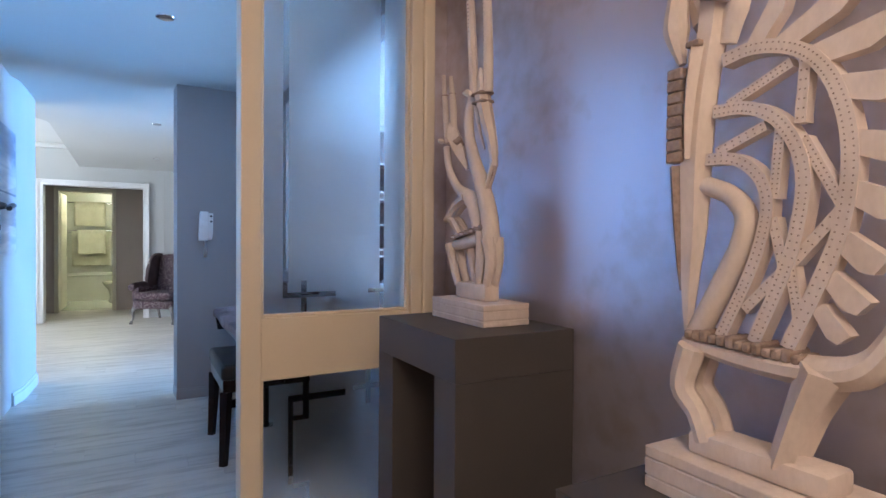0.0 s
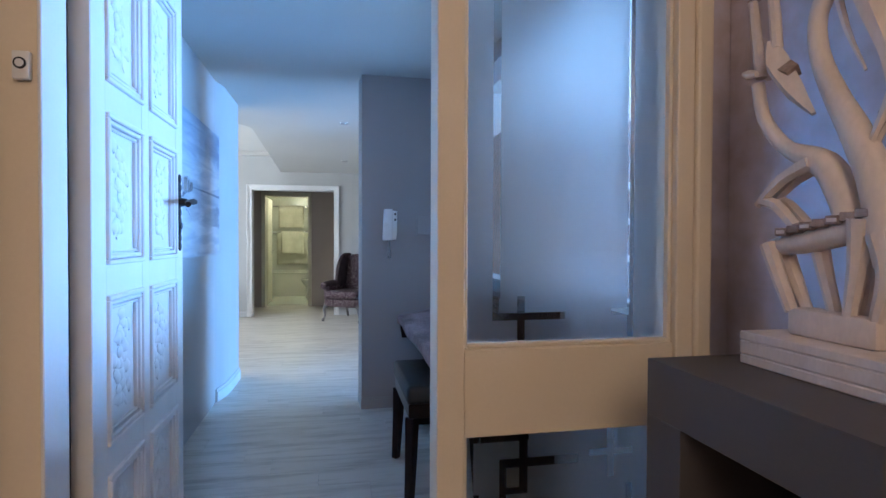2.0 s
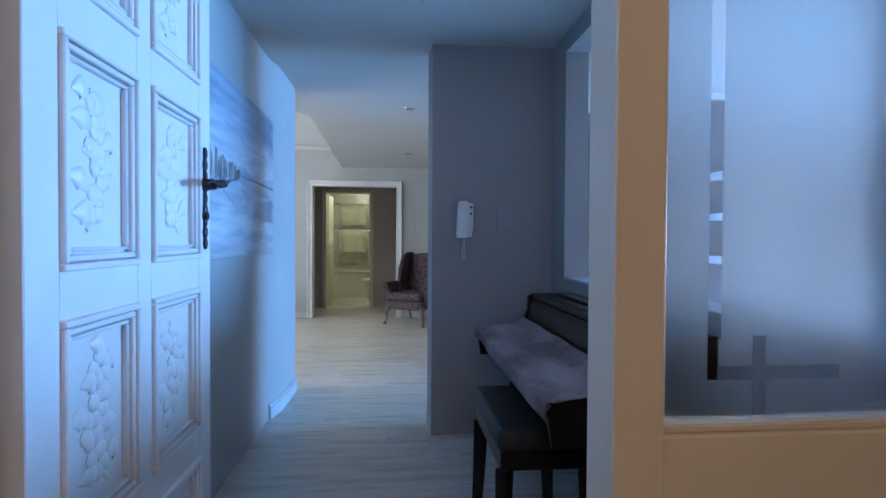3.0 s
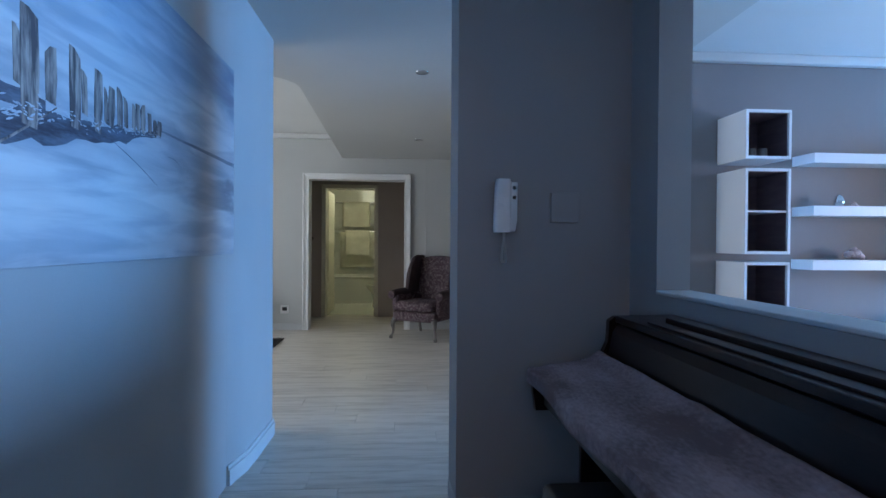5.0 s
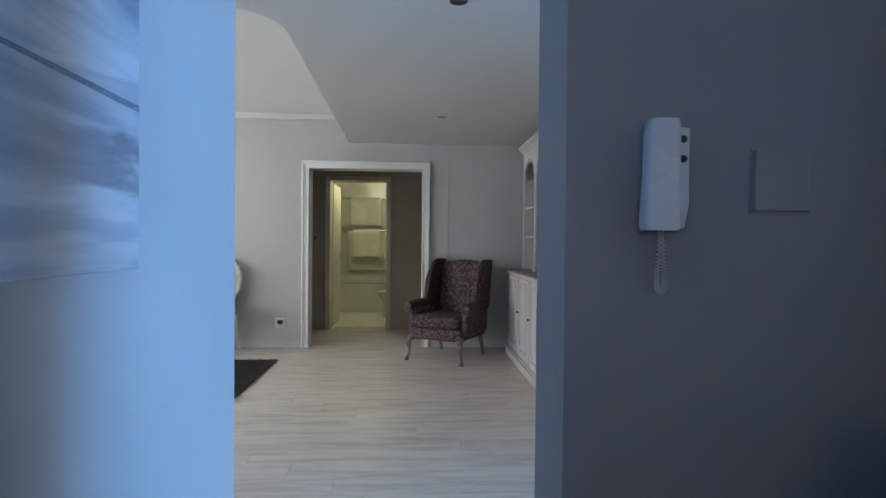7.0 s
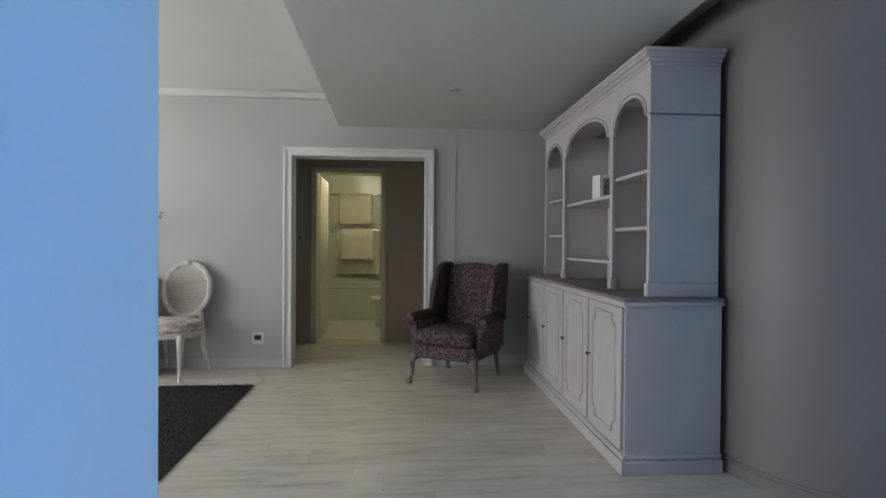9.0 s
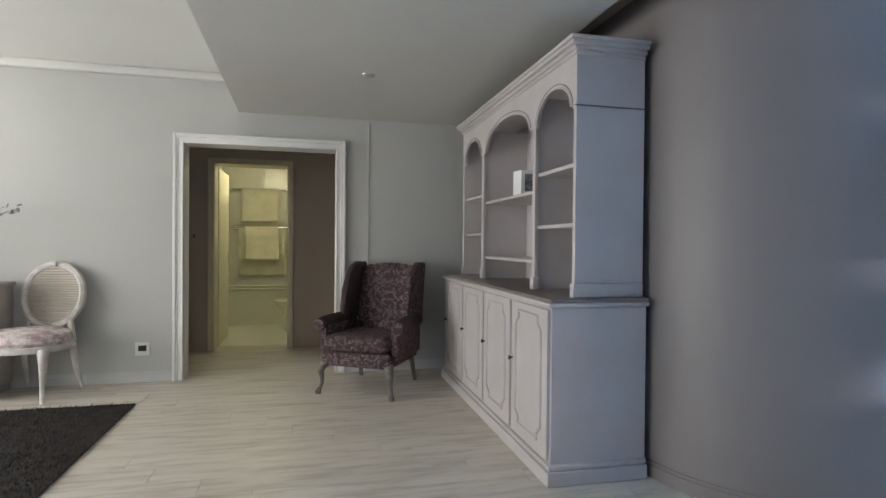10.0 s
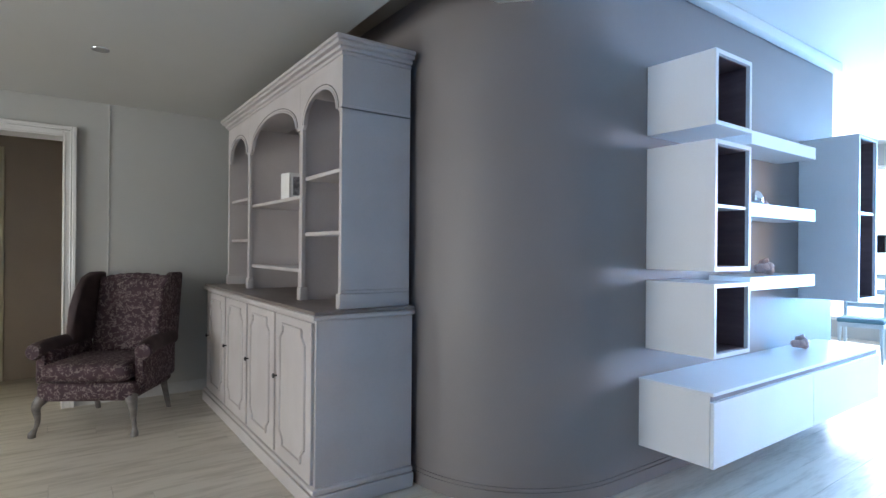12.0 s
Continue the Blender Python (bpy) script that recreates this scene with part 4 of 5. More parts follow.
phone = thing("intercom_phone", "white plastic intercom handset hanging on the grey wall", "intercom", pose(0.60, 4.9995, 1.255))
UP = Matrix(((1, 0, 0, 0), (0, 0, -1, 0), (0, 1, 0, 0), (0, 0, 0, 1)))
bm = prism(B(), [(-0.030, 0.010), (0.052, 0.006), (0.060, 0.060), (0.062, 0.222), (-0.030, 0.224)], 0.026, UP)
bmesh.ops.bevel(bm, geom=list(bm.edges), offset=0.005, segments=2, profile=0.5, affect="EDGES")
part("back_plate", bm, M_PLASTIC, phone, "white back plate", True)
bm = B()
rings = []
for k in range(17):
    f = k / 16
    z, bulge = 0.002 + 0.230 * f, math.sin(math.pi * min(1.0, max(0.0, f))) ** 0.35 if 0 < f < 1 else 0.55
    w, d = 0.034 + 0.006 * (1 - f) - (0.004 if k in (0, 16) else 0), (0.020 + 0.010 * abs(f - 0.5) * 2) * (0.82 + 0.18 * bulge)
    cx = -0.008 + 0.004 * f - 0.003
    rings.append([bm.verts.new((cx + w * math.copysign(abs(math.cos(a)) ** 0.45, math.cos(a)), -0.040 + d * math.copysign(abs(math.sin(a)) ** 0.55, math.sin(a)), z)) for a in (2 * math.pi * (j + 0.5) / 28 for j in range(28))])
for a, b in zip(rings, rings[1:]):
    for j in range(28):
        bm.faces.new((a[j], a[(j + 1) % 28], b[(j + 1) % 28], b[j]))
bm.faces.new(rings[0][::-1]), bm.faces.new(rings[-1])
part("handset", bm, M_PLASTIC, phone, "curved glossy handset", True)
for z in (0.197, 0.155):
    part("button", rod(B(), (0.046, -0.0255, z), (0.046, -0.029, z), 0.0085, 0.007, seg=16), M_BLACK, phone, "small dark push button")
coil = []
for k in range(260):
    a = k / 259
    side = 0.010 * math.sin(2 * math.pi * a) * (0.35 + 0.65 * math.sin(math.pi * a))
    lz = -0.140 * math.sin(a * math.pi) ** 0.8
    w = k * 1.15
    coil.append((0.002 + side + 0.0055 * math.cos(w), -0.020 + 0.0055 * math.sin(w), lz + 0.008))
part("coiled_cord", tube(B(), coil, [0.0017, 0.0017], 5, n=1), M_PLASTIC, phone, "white coiled cord", True)
flap = thing("meter_box_cover", "flush grey painted meter box cover in the wall", "access panel", pose(0.81, 4.9995, 1.298))
part("panel", box(B(), 0.004, 0.130, -0.013, 0, 0.004, 0.137, 0.002), M_WALL, flap)
part("frame", box(B(), 0, 0.134, -0.003, 0, 0.0, 0.141), M_SKIRT_GREY, flap, "thin painted joint")

# upright digital piano under the hatch
M_PIANO = material("dark_rosewood_veneer", (0.018, 0.010, 0.010), (0.010, 0.006, 0.006), 0.3, scale=4, fine=60, stretch=(4, 0.6, 4), bump=0.04)
M_PIANO.node_tree.nodes["Principled BSDF"].inputs["Specular IOR Level"].default_value = 0.22
piano = thing("digital_piano", "dark rosewood digital piano standing under the hatch", "piano", pose(1.178, 3.17, 0))
PLN = 1.43
prof = [(0, 0.62), (-0.50, 0.62), (-0.50, 0.70), (-0.34, 0.745), (-0.262, 0.80), (-0.246, 0.885), (-0.228, 0.912), (0, 0.920)]
bm = B()
prism(bm, [(x, z) for x, z in prof], PLN - 0.06, Matrix(((1, 0, 0, 0), (0, 0, 1, 0.03), (0, 1, 0, 0), (0, 0, 0, 1))))
part("body", bm, M_PIANO, piano)
cheek = [(0, 0.60), (-0.53, 0.60), (-0.545, 0.70), (-0.52, 0.735), (-0.335, 0.765), (-0.285, 0.80), (-0.262, 0.85), (-0.258, 0.925), (-0.235, 0.942), (0, 0.945)]
for y in (0.0, PLN - 0.03):
    bm = B()
    prism(bm, cheek, 0.03, Matrix(((1, 0, 0, 0), (0, 0, 1, y), (0, 1, 0, 0), (0, 0, 0, 1))))
    part("cheek", bm, M_PIANO, piano)
    part("leg", box(B(), -0.36, -0.02, y + 0.002, y + 0.028, 0.06, 0.60, 0.003), M_PIANO, piano)
    part("foot", box(B(), -0.44, 0.0, y - 0.006, y + 0.036, 0.0, 0.06, 0.008, 2), M_PIANO, piano)
part("lid", box(B(), -0.238, -0.002, 0.031, PLN - 0.031, 0.9205, 0.946, 0.005, 2), M_PIANO, piano)
part("music_rest", box(B(), -0.150, -0.110, 0.24, 1.19, 0.9465, 0.966, 0.003), M_PIANO, piano)
part("music_ledge", box(B(), -0.212, -0.165, 0.24, 1.19, 0.9465, 0.953, 0.002), M_PIANO, piano)
part("brass_line", box(B(), -0.164, -0.158, 0.24, 1.19, 0.9465, 0.951), M_BROWN, piano)
part("back_panel", box(B(), -0.05, -0.03, 0.03, PLN - 0.03, 0.12, 0.619), M_PIANO, piano)
M_CLOTH = material("mauve_velvet_cloth", (0.37, 0.265, 0.26), (0.15, 0.098, 0.094), 0.8, scale=3.6, fine=70, bump=0.35, gap=0.004, stretch=(1.6, 0.7, 1))
bm = B()
NU = 60
grid = []
line = [(-0.285, 0.803), (-0.330, 0.774), (-0.42, 0.757), (-0.50, 0.745), (-0.550, 0.739), (-0.558, 0.722), (-0.558, 0.688)]
fine = smooth_line([(x, 0, z) for x, z in line], 4)
for i in range(NU + 1):
    y = -0.008 + (PLN + 0.012) * i / NU
    row = []
    for j, q in enumerate(fine):
        e = noise.noise(Vector((y * 5, j * 0.32, 2.0))) * 0.005 + noise.noise(Vector((y * 13, j * 0.8, 7.0))) * 0.0025
        hang = max(0, j - 16) / 8
        row.append(bm.verts.new((q.x + e * 0.6 * (1 - 2 * hang), y, q.z + 0.010 + max(-0.006, e) - hang * 0.012 * math.sin(y * 9))))
    grid.append(row)
for a, b in zip(grid, grid[1:]):
    for j in range(len(fine) - 1):
        bm.faces.new((a[j], a[j + 1], b[j + 1], b[j]))
cloth = single("velvet_cloth", bm, M_CLOTH, "mauve velvet cloth draped over the piano keyboard", "cloth", pose(1.178, 3.17, 0), True)
sd = cloth.modifiers.new("thickness", "SOLIDIFY")
sd.thickness = 0.004

M_LEATHER = material("black_leather", (0.009, 0.009, 0.010), (0.014, 0.014, 0.015), 0.5, scale=20, fine=120, bump=0.2)
stool = thing("piano_stool", "black piano stool with a padded leather seat", "stool", pose(0.72, 3.76, 0) @ Matrix.Diagonal((1, 1, 1.12, 1)))
part("seat", box(B(), -0.185, 0.185, -0.305, 0.305, 0.425, 0.505, 0.022, 3), M_LEATHER, stool, "padded black leather seat", True)
part("seat_frame", box(B(), -0.175, 0.175, -0.295, 0.295, 0.365, 0.426, 0.004), M_PIANO, stool)
for sx in (-1, 1):
    for sy in (-1, 1):
        bm = B()
        tube(bm, [(sx * 0.155, sy * 0.27, 0.366), (sx * 0.16, sy * 0.275, 0.2), (sx * 0.17, sy * 0.285, 0.0)], [0.034, 0.030, 0.024], 4, n=2)
        part("leg", bm, M_PIANO, stool)

# ---- living room wall: boxes, shelves, low unit ----
M_LACQ = material("white_lacquer", (0.82, 0.82, 0.82), (0.79, 0.79, 0.79), 0.22, scale=3, bump=0.015)
M_WENGE = material("dark_brown_box_lining", (0.16, 0.105, 0.11), (0.12, 0.078, 0.082), 0.5, scale=5, stretch=(1, 1, 6))
WY = CY - R


def wall_box(x0, x1, z0, z1, depth, mid, label):
    t = thing("wall_box", label, "wall cabinet", pose(x0, WY, z0), "white boxes on the grey wall")
    w, h, k = x1 - x0, z1 - z0, 0.022
    y1 = -0.001
    for nm, b in (("side", (0, k, -depth, y1, 0, h)), ("side", (w - k, w, -depth, y1, 0, h)), ("top", (k, w - k, -depth, y1, h - k, h)), ("bottom", (k, w - k, -depth, y1, 0, k))):
        part(nm, box(B(), *b, 0.0015), M_LACQ, t)
    bm = B()
    box(bm, k, w - k, y1 - 0.012, y1 - 0.001, k, h - k)
    for b in ((k, k + 0.003, -depth + 0.02, y1 - 0.012, k, h - k), (w - k - 0.003, w - k, -depth + 0.02, y1 - 0.012, k, h - k), (k, w - k, -depth + 0.02, y1 - 0.012, k, k + 0.003), (k, w - k, -depth + 0.02, y1 - 0.012, h - k - 0.003, h - k)):
        box(bm, *b)
    part("lining", bm, M_WENGE, t, "dark brown lining")
    if mid:
        part("shelf", box(B(), k + 0.003, w - k - 0.003, -depth + 0.012, y1 - 0.013, h * mid - 0.008, h * mid + 0.008), M_LACQ, t)
    return t


wall_box(2.715, 3.075, 1.855, 2.225, 0.375, 0, "white open wall box lined dark with two candles inside")
wall_box(2.715, 3.075, 1.140, 1.785, 0.375, 0.50, "tall white open wall box with a middle shelf")
wall_box(2.715, 3.075, 0.715, 1.080, 0.375, 0, "white open wall box lined dark above the low unit")
wall_box(4.62, 4.98, 0.90, 2.06, 0.375, 0.53, "very tall white open wall box with a middle shelf")
for i, z in enumerate((1.855, 1.442, 1.015)):
    single("floating_shelf", box(B(), 3.36, 4.25, WY - 0.245, WY - 0.001, z, z + 0.078, 0.002), M_LACQ, "thick white lacquered shelf floating on the grey wall", "shelf", group="floating shelves")
unit = thing("low_wall_unit", "long white lacquered low unit hung above the floor", "media unit", pose(2.66, WY, 0))
part("body", box(B(), 0, 2.30, -0.385, -0.001, 0.205, 0.548, 0.002), M_LACQ, unit)
part("top", box(B(), -0.004, 2.304, -0.405, -0.001, 0.5485, 0.566, 0.002), M_LACQ, unit)
for k in range(2):
    part("drawer_front", box(B(), 0.004 + 1.149 * k, 1.147 + 1.149 * k, -0.404, -0.3855, 0.203, 0.518, 0.002), M_LACQ, unit)
part("finger_groove", box(B(), 0.006, 2.294, -0.388, -0.3855, 0.520, 0.546), M_WENGE, unit, "dark finger groove")
M_SHELL = material("pink_brown_shell", (0.72, 0.54, 0.50), (0.50, 0.33, 0.31), 0.35, scale=24, bump=0.3)


def shell(x, y, z, s, label):
    bm = B()
    for k in range(16):
        a = k * 0.75
        r = s * (0.5 - 0.026 * k)
        m = pose(r * 0.9 * math.cos(a), r * 0.7 * math.sin(a), s * 0.18 + s * 0.035 * k, 30 * k, 20, 0) @ Matrix.Diagonal((1.0, 0.8, 0.75, 1))
        bmesh.ops.create_icosphere(bm, subdivisions=2, radius=s * (0.30 - 0.011 * k), matrix=m)
    low = min(v.co.z for v in bm.verts)
    bmesh.ops.translate(bm, verts=bm.verts, vec=(0, 0, -low))
    return single("sea_shell", bm, M_SHELL, label, "sea shell", pose(x, y, z), True)


shell(3.80, WY - 0.13, 1.093, 0.125, "pink knobbly sea shell on a floating shelf")
shell(4.32, WY - 0.14, 0.566, 0.125, "large pale pink sea shell on the low unit")
shell(2.84, WY - 0.28, 0.740, 0.045, "small pale sea shell in a wall box")
single("silver_egg", lathe(B(), [(0.010, 0), (0.024, 0.004), (0.036, 0.030), (0.036, 0.052), (0.026, 0.080), (0.010, 0.095), (0.002, 0.098)], seg=20), M_CHROME, "shiny silver egg ornament on a floating shelf", "ornament", pose(3.66, WY - 0.14, 1.520), True)
shell(3.80, WY - 0.13, 1.520, 0.05, "small pale sea shell on a floating shelf")
M_CANDLE = material("grey_wax", (0.22, 0.21, 0.19), rough=0.5)
for x, h in ((2.86, 0.075), (2.95, 0.075)):
    single("candle", lathe(B(), [(0.032, 0), (0.034, 0.004), (0.034, h - 0.004), (0.030, h), (0.004, h - 0.003)], seg=20), M_CANDLE, "short grey wax candle in a wall box", "candle", pose(x, WY - 0.22, 1.880), True, group="candles")

# dining chairs and table by the window
M_CHAIRW = material("pale_blue_chair_paint", (0.55, 0.62, 0.66), (0.50, 0.57, 0.61), 0.4)
M_SEATB = material("blue_seat_fabric", (0.12, 0.24, 0.30), (0.08, 0.18, 0.24), 0.8, fine=200, bump=0.3)


def dining_chair(m):
    t = thing("dining_chair", "pale dining chair with a blue padded seat", "chair", m, "dining chairs")
    part("seat", box(B(), -0.22, 0.22, -0.21, 0.22, 0.44, 0.49, 0.018, 3), M_SEATB, t, "blue padded seat", True)
    part("seat_frame", box(B(), -0.21, 0.21, -0.20, 0.21, 0.39, 0.439, 0.004), M_CHAIRW, t)
    for sx in (-1, 1):
        part("leg", tube(B(), [(sx * 0.19, -0.18, 0.39), (sx * 0.195, -0.19, 0.2), (sx * 0.20, -0.19, 0)], [0.022, 0.017, 0.013], 8, n=3), M_CHAIRW, t, soft=True)
        part("leg", tube(B(), [(sx * 0.19, 0.20, 0.0), (sx * 0.19, 0.19, 0.45), (sx * 0.19, 0.25, 1.0)], [0.014, 0.020, 0.015], 8, n=5), M_CHAIRW, t, soft=True)
    for z in (0.62, 0.78, 0.96):
        part("back_slat", box(B(), -0.18, 0.18, 0.215 + (z - 0.6) * 0.09, 0.235 + (z - 0.6) * 0.09, z - 0.03, z + 0.03, 0.006), M_CHAIRW, t)
    return t


dc = dining_chair(pose(7.75, 7.42, 0, 0, 0, -80))
# ---- sitting room ----
M_CAB = material("grey_white_cabinet_paint", (0.545, 0.51, 0.505), (0.505, 0.47, 0.465), 0.42, scale=4, fine=90, bump=0.06)
M_CABTOP = material("brown_worn_cabinet_top", (0.24, 0.205, 0.19), (0.18, 0.15, 0.14), 0.35, scale=5, stretch=(1, 0.4, 1))
# dark of aged moulding edges; on the doors also their shadow
M_CABLINE = material("aged_shadow_line", (0.17, 0.155, 0.155), (0.11, 0.10, 0.10), 0.5, scale=20)
CL = 2.32
cab = thing("sideboard_cabinet", "grey-white painted sideboard with four panelled doors", "sideboard", pose(1.115, 7.56, 0, 0, 0, -0.8) @ Matrix.Diagonal((0.978, 1, 1, 1)))
part("carcass", box(B(), 0.015, 0.560, 0.015, CL - 0.015, 0.10, 0.895, 0.003), M_CAB, cab)
bm = B()
box(bm, -0.012, 0.560, -0.012, CL + 0.012, 0.0, 0.075, 0.004)
box(bm, -0.004, 0.560, -0.004, CL + 0.004, 0.0755, 0.105, 0.010, 2)
part("plinth", bm, M_CAB, cab, soft=True)
part("top_board", box(B(), 0.0, 0.565, -0.004, CL + 0.004, 0.9205, 0.938, 0.003), M_CABTOP, cab, "worn brown top")
bm = B()
box(bm, -0.010, 0.562, -0.014, CL + 0.014, 0.896, 0.920, 0.008, 2)
part("top_moulding", bm, M_CAB, cab, soft=True)
M_LINE = M_CABLINE
for k in range(4):
    y0, y1 = 0.030 + 0.545 * k, 0.540 + 0.545 * k
    d = part("door", box(B(), -0.002, 0.014, y0, y1, 0.118, 0.882, 0.002), M_CAB, cab)
    a, b, c, e, r = y0 + 0.075, y1 - 0.075, 0.19, 0.835, 0.045
    out = [(a + r, c), (b - r, c), (b - r, c + r * 0.8), (b, c + r * 1.6), (b, e - r * 1.6), (b - r, e - r * 0.8), (b - r, e), (a + r, e), (a + r, e - r * 0.8), (a, e - r * 1.6), (a, c + r * 1.6), (a + r, c + r * 0.8)]
    bm, bl = B(), B()
    for (p, q) in zip(out, out[1:] + out[:1]):
        tube(bm, [(-0.004, *p), (-0.004, *q)], [0.0085, 0.0085], 6, n=1)
        # offset copy darkens one side of the moulding like a shadow
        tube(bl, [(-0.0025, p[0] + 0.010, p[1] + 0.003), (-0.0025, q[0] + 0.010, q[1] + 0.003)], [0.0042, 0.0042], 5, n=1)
    part("moulding", bm, M_CAB, d, soft=True)
    part("moulding_shadow_line", bl, M_LINE, d, "dark aged line that shades the moulding")
    part("knob", lathe(B(), [(0.005, 0), (0.005, 0.012), (0.013, 0.018), (0.013, 0.024), (0.004, 0.028)], pose(-0.002, y1 - 0.022, 0.545, 0, -90, 0), 14), M_DARK_METAL, d, "small round dark metal knob", True)

HX, HZ, HT = 0.155, 0.938, 2.268
hutch = thing("display_hutch", "grey-white painted hutch with three arched open bays", "display cabinet", pose(1.115, 7.56, 0, 0, 0, -0.8) @ Matrix.Diagonal((0.978, 1, 1, 1)))
HD = 0.555
bays = [(0.075, 0.575), (0.615, 1.62), (1.66, 2.19)]
posts = [(0.045, 0.075), (0.575, 0.615), (1.62, 1.66), (2.19, 2.225)]
for i, (a, b) in enumerate(posts):
    bm = B()
    box(bm, HX, HX + 0.024 if 0 < i < 3 else HD, a, b, HZ + 0.001, 2.19, 0.002)
    if 0 < i < 3:
        box(bm, HX + 0.024, HD - 0.02, (a + b) / 2 - 0.009, (a + b) / 2 + 0.009, HZ + 0.001, 2.10)
    part("upright", bm, M_CAB, hutch)
    part("upright_foot", box(B(), HX - 0.010, HX + 0.04 if 0 < i < 3 else HD - 0.002, a - 0.008, b + 0.008, HZ + 0.0012, HZ + 0.075, 0.006, 2), M_CAB, hutch, soft=True)
part("back_board", box(B(), HD - 0.018, HD - 0.002, 0.076, 2.189, HZ + 0.001, 2.18), M_CAB, hutch)
part("roof", box(B(), HX + 0.025, HD - 0.02, 0.076, 2.189, 2.16, 2.178), M_CAB, hutch)


def arch_panel(a, b, spring, crown, top):
    """The board over a bay, cut out by an arch."""
    bm = B()
    n = 20
    c, w = (a + b) / 2, (b - a) / 2
    shoulder = w * 0.10
    prev = None
    for k in range(n + 1):
        y = a + (b - a) * k / n
        u = min(1.0, abs(y - c) / (w - shoulder))
        z = spring + (crown - spring) * math.sqrt(max(0.0, 1 - u * u))
        if abs(y - c) > w - shoulder:
            z = spring - 0.02
        ring = [bm.verts.new((x, y, q)) for x, q in ((HX, z), (HX, top), (HX + 0.02, top), (HX + 0.02, z))]
        if prev:
            for j in range(4):
                bm.faces.new((prev[j], prev[(j + 1) % 4], ring[(j + 1) % 4], ring[j]))
        else:
            bm.faces.new(ring)
        prev = ring
    bm.faces.new(prev[::-1])
    p = part("arch_board", bm, M_CAB, hutch)
    bm = B()
    line = [(HX - 0.002, c + (w - shoulder) * math.cos(t), spring + (crown - spring) * math.sin(t)) for t in (math.pi * k / 18 for k in range(19))]
    tube(bm, line, [0.007, 0.007], 6, n=1)
    part("arch_bead", bm, M_CAB, p, soft=True)
    bm = B()
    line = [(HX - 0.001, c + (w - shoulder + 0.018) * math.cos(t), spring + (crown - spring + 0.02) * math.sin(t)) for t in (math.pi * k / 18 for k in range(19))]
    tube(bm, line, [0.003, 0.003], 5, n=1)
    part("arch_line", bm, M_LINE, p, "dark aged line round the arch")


for (a, b), crown in zip(bays, (2.075, 2.095, 2.075)):
    arch_panel(a, b, 1.93, crown, 2.19)
shelves = (((1.315, 1.63)), ((1.105, 1.535)), ((1.29, 1.60)))
for (a, b), zz in zip(bays, shelves):
    for z in zz:
        part("shelf", box(B(), HX + 0.022, HD - 0.019, a + 0.001 if a < 0.1 else a - 0.010, b - 0.001 if b > 2 else b + 0.010, z - 0.011, z + 0.011, 0.003), M_CAB, hutch)
bm = B()
for i, (o, z0, z1) in enumerate(((0.010, 2.185, 2.205), (0.024, 2.2052, 2.226), (0.045, 2.2265, 2.247), (0.055, 2.2475, HT))):
    box(bm, HX - o, HD, 0.045 - o, 2.225 + o, z0, z1, 0.006, 2)
part("cornice", bm, M_CAB, hutch, "stepped moulded cornice", True)
for z0, y in ((1.925, 0.038), (HZ + 0.078, 0.036)):
    part("side_moulding", box(B(), HX - 0.006, HD - 0.004, y, 0.0449, z0, z0 + 0.015, 0.003), M_CAB, hutch)
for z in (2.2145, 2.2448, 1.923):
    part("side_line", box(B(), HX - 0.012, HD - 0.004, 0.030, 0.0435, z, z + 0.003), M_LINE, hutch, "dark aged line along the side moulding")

M_PHOTO = material("grey_photograph", (0.25, 0.25, 0.26), (0.08, 0.08, 0.09), 0.3, scale=30, contrast=(0.4, 0.6))
fr = thing("photo_frame", "small white folding photo frame standing open on a hutch shelf", "photo frame", pose(1.345, 8.50, 1.5465))
for turn, w, name, lab in ((100, 0.105, "plain_leaf", "plain white leaf"), (-12, 0.135, "photo_leaf", "white leaf with a grey photograph")):
    m = Matrix.Rotation(radians(turn), 4, "Z")
    leaf = part(name, box(B(), 0, w, 0.0, 0.010, 0, 0.165, 0.002, 1, m), M_PLASTIC, fr, lab)
    if turn < 0:
        part("photo", box(B(), 0.014, w - 0.012, -0.0022, -0.0006, 0.022, 0.140, 0, 1, m), M_PHOTO, leaf, "grey photograph")


single("balcony_rail", box(B(), 10.6, 10.7, 3.0, 11.0, 1.24, 1.52, 0.01), M_PIANO, "dark balcony parapet rail outside the window", "railing", kind="structure")

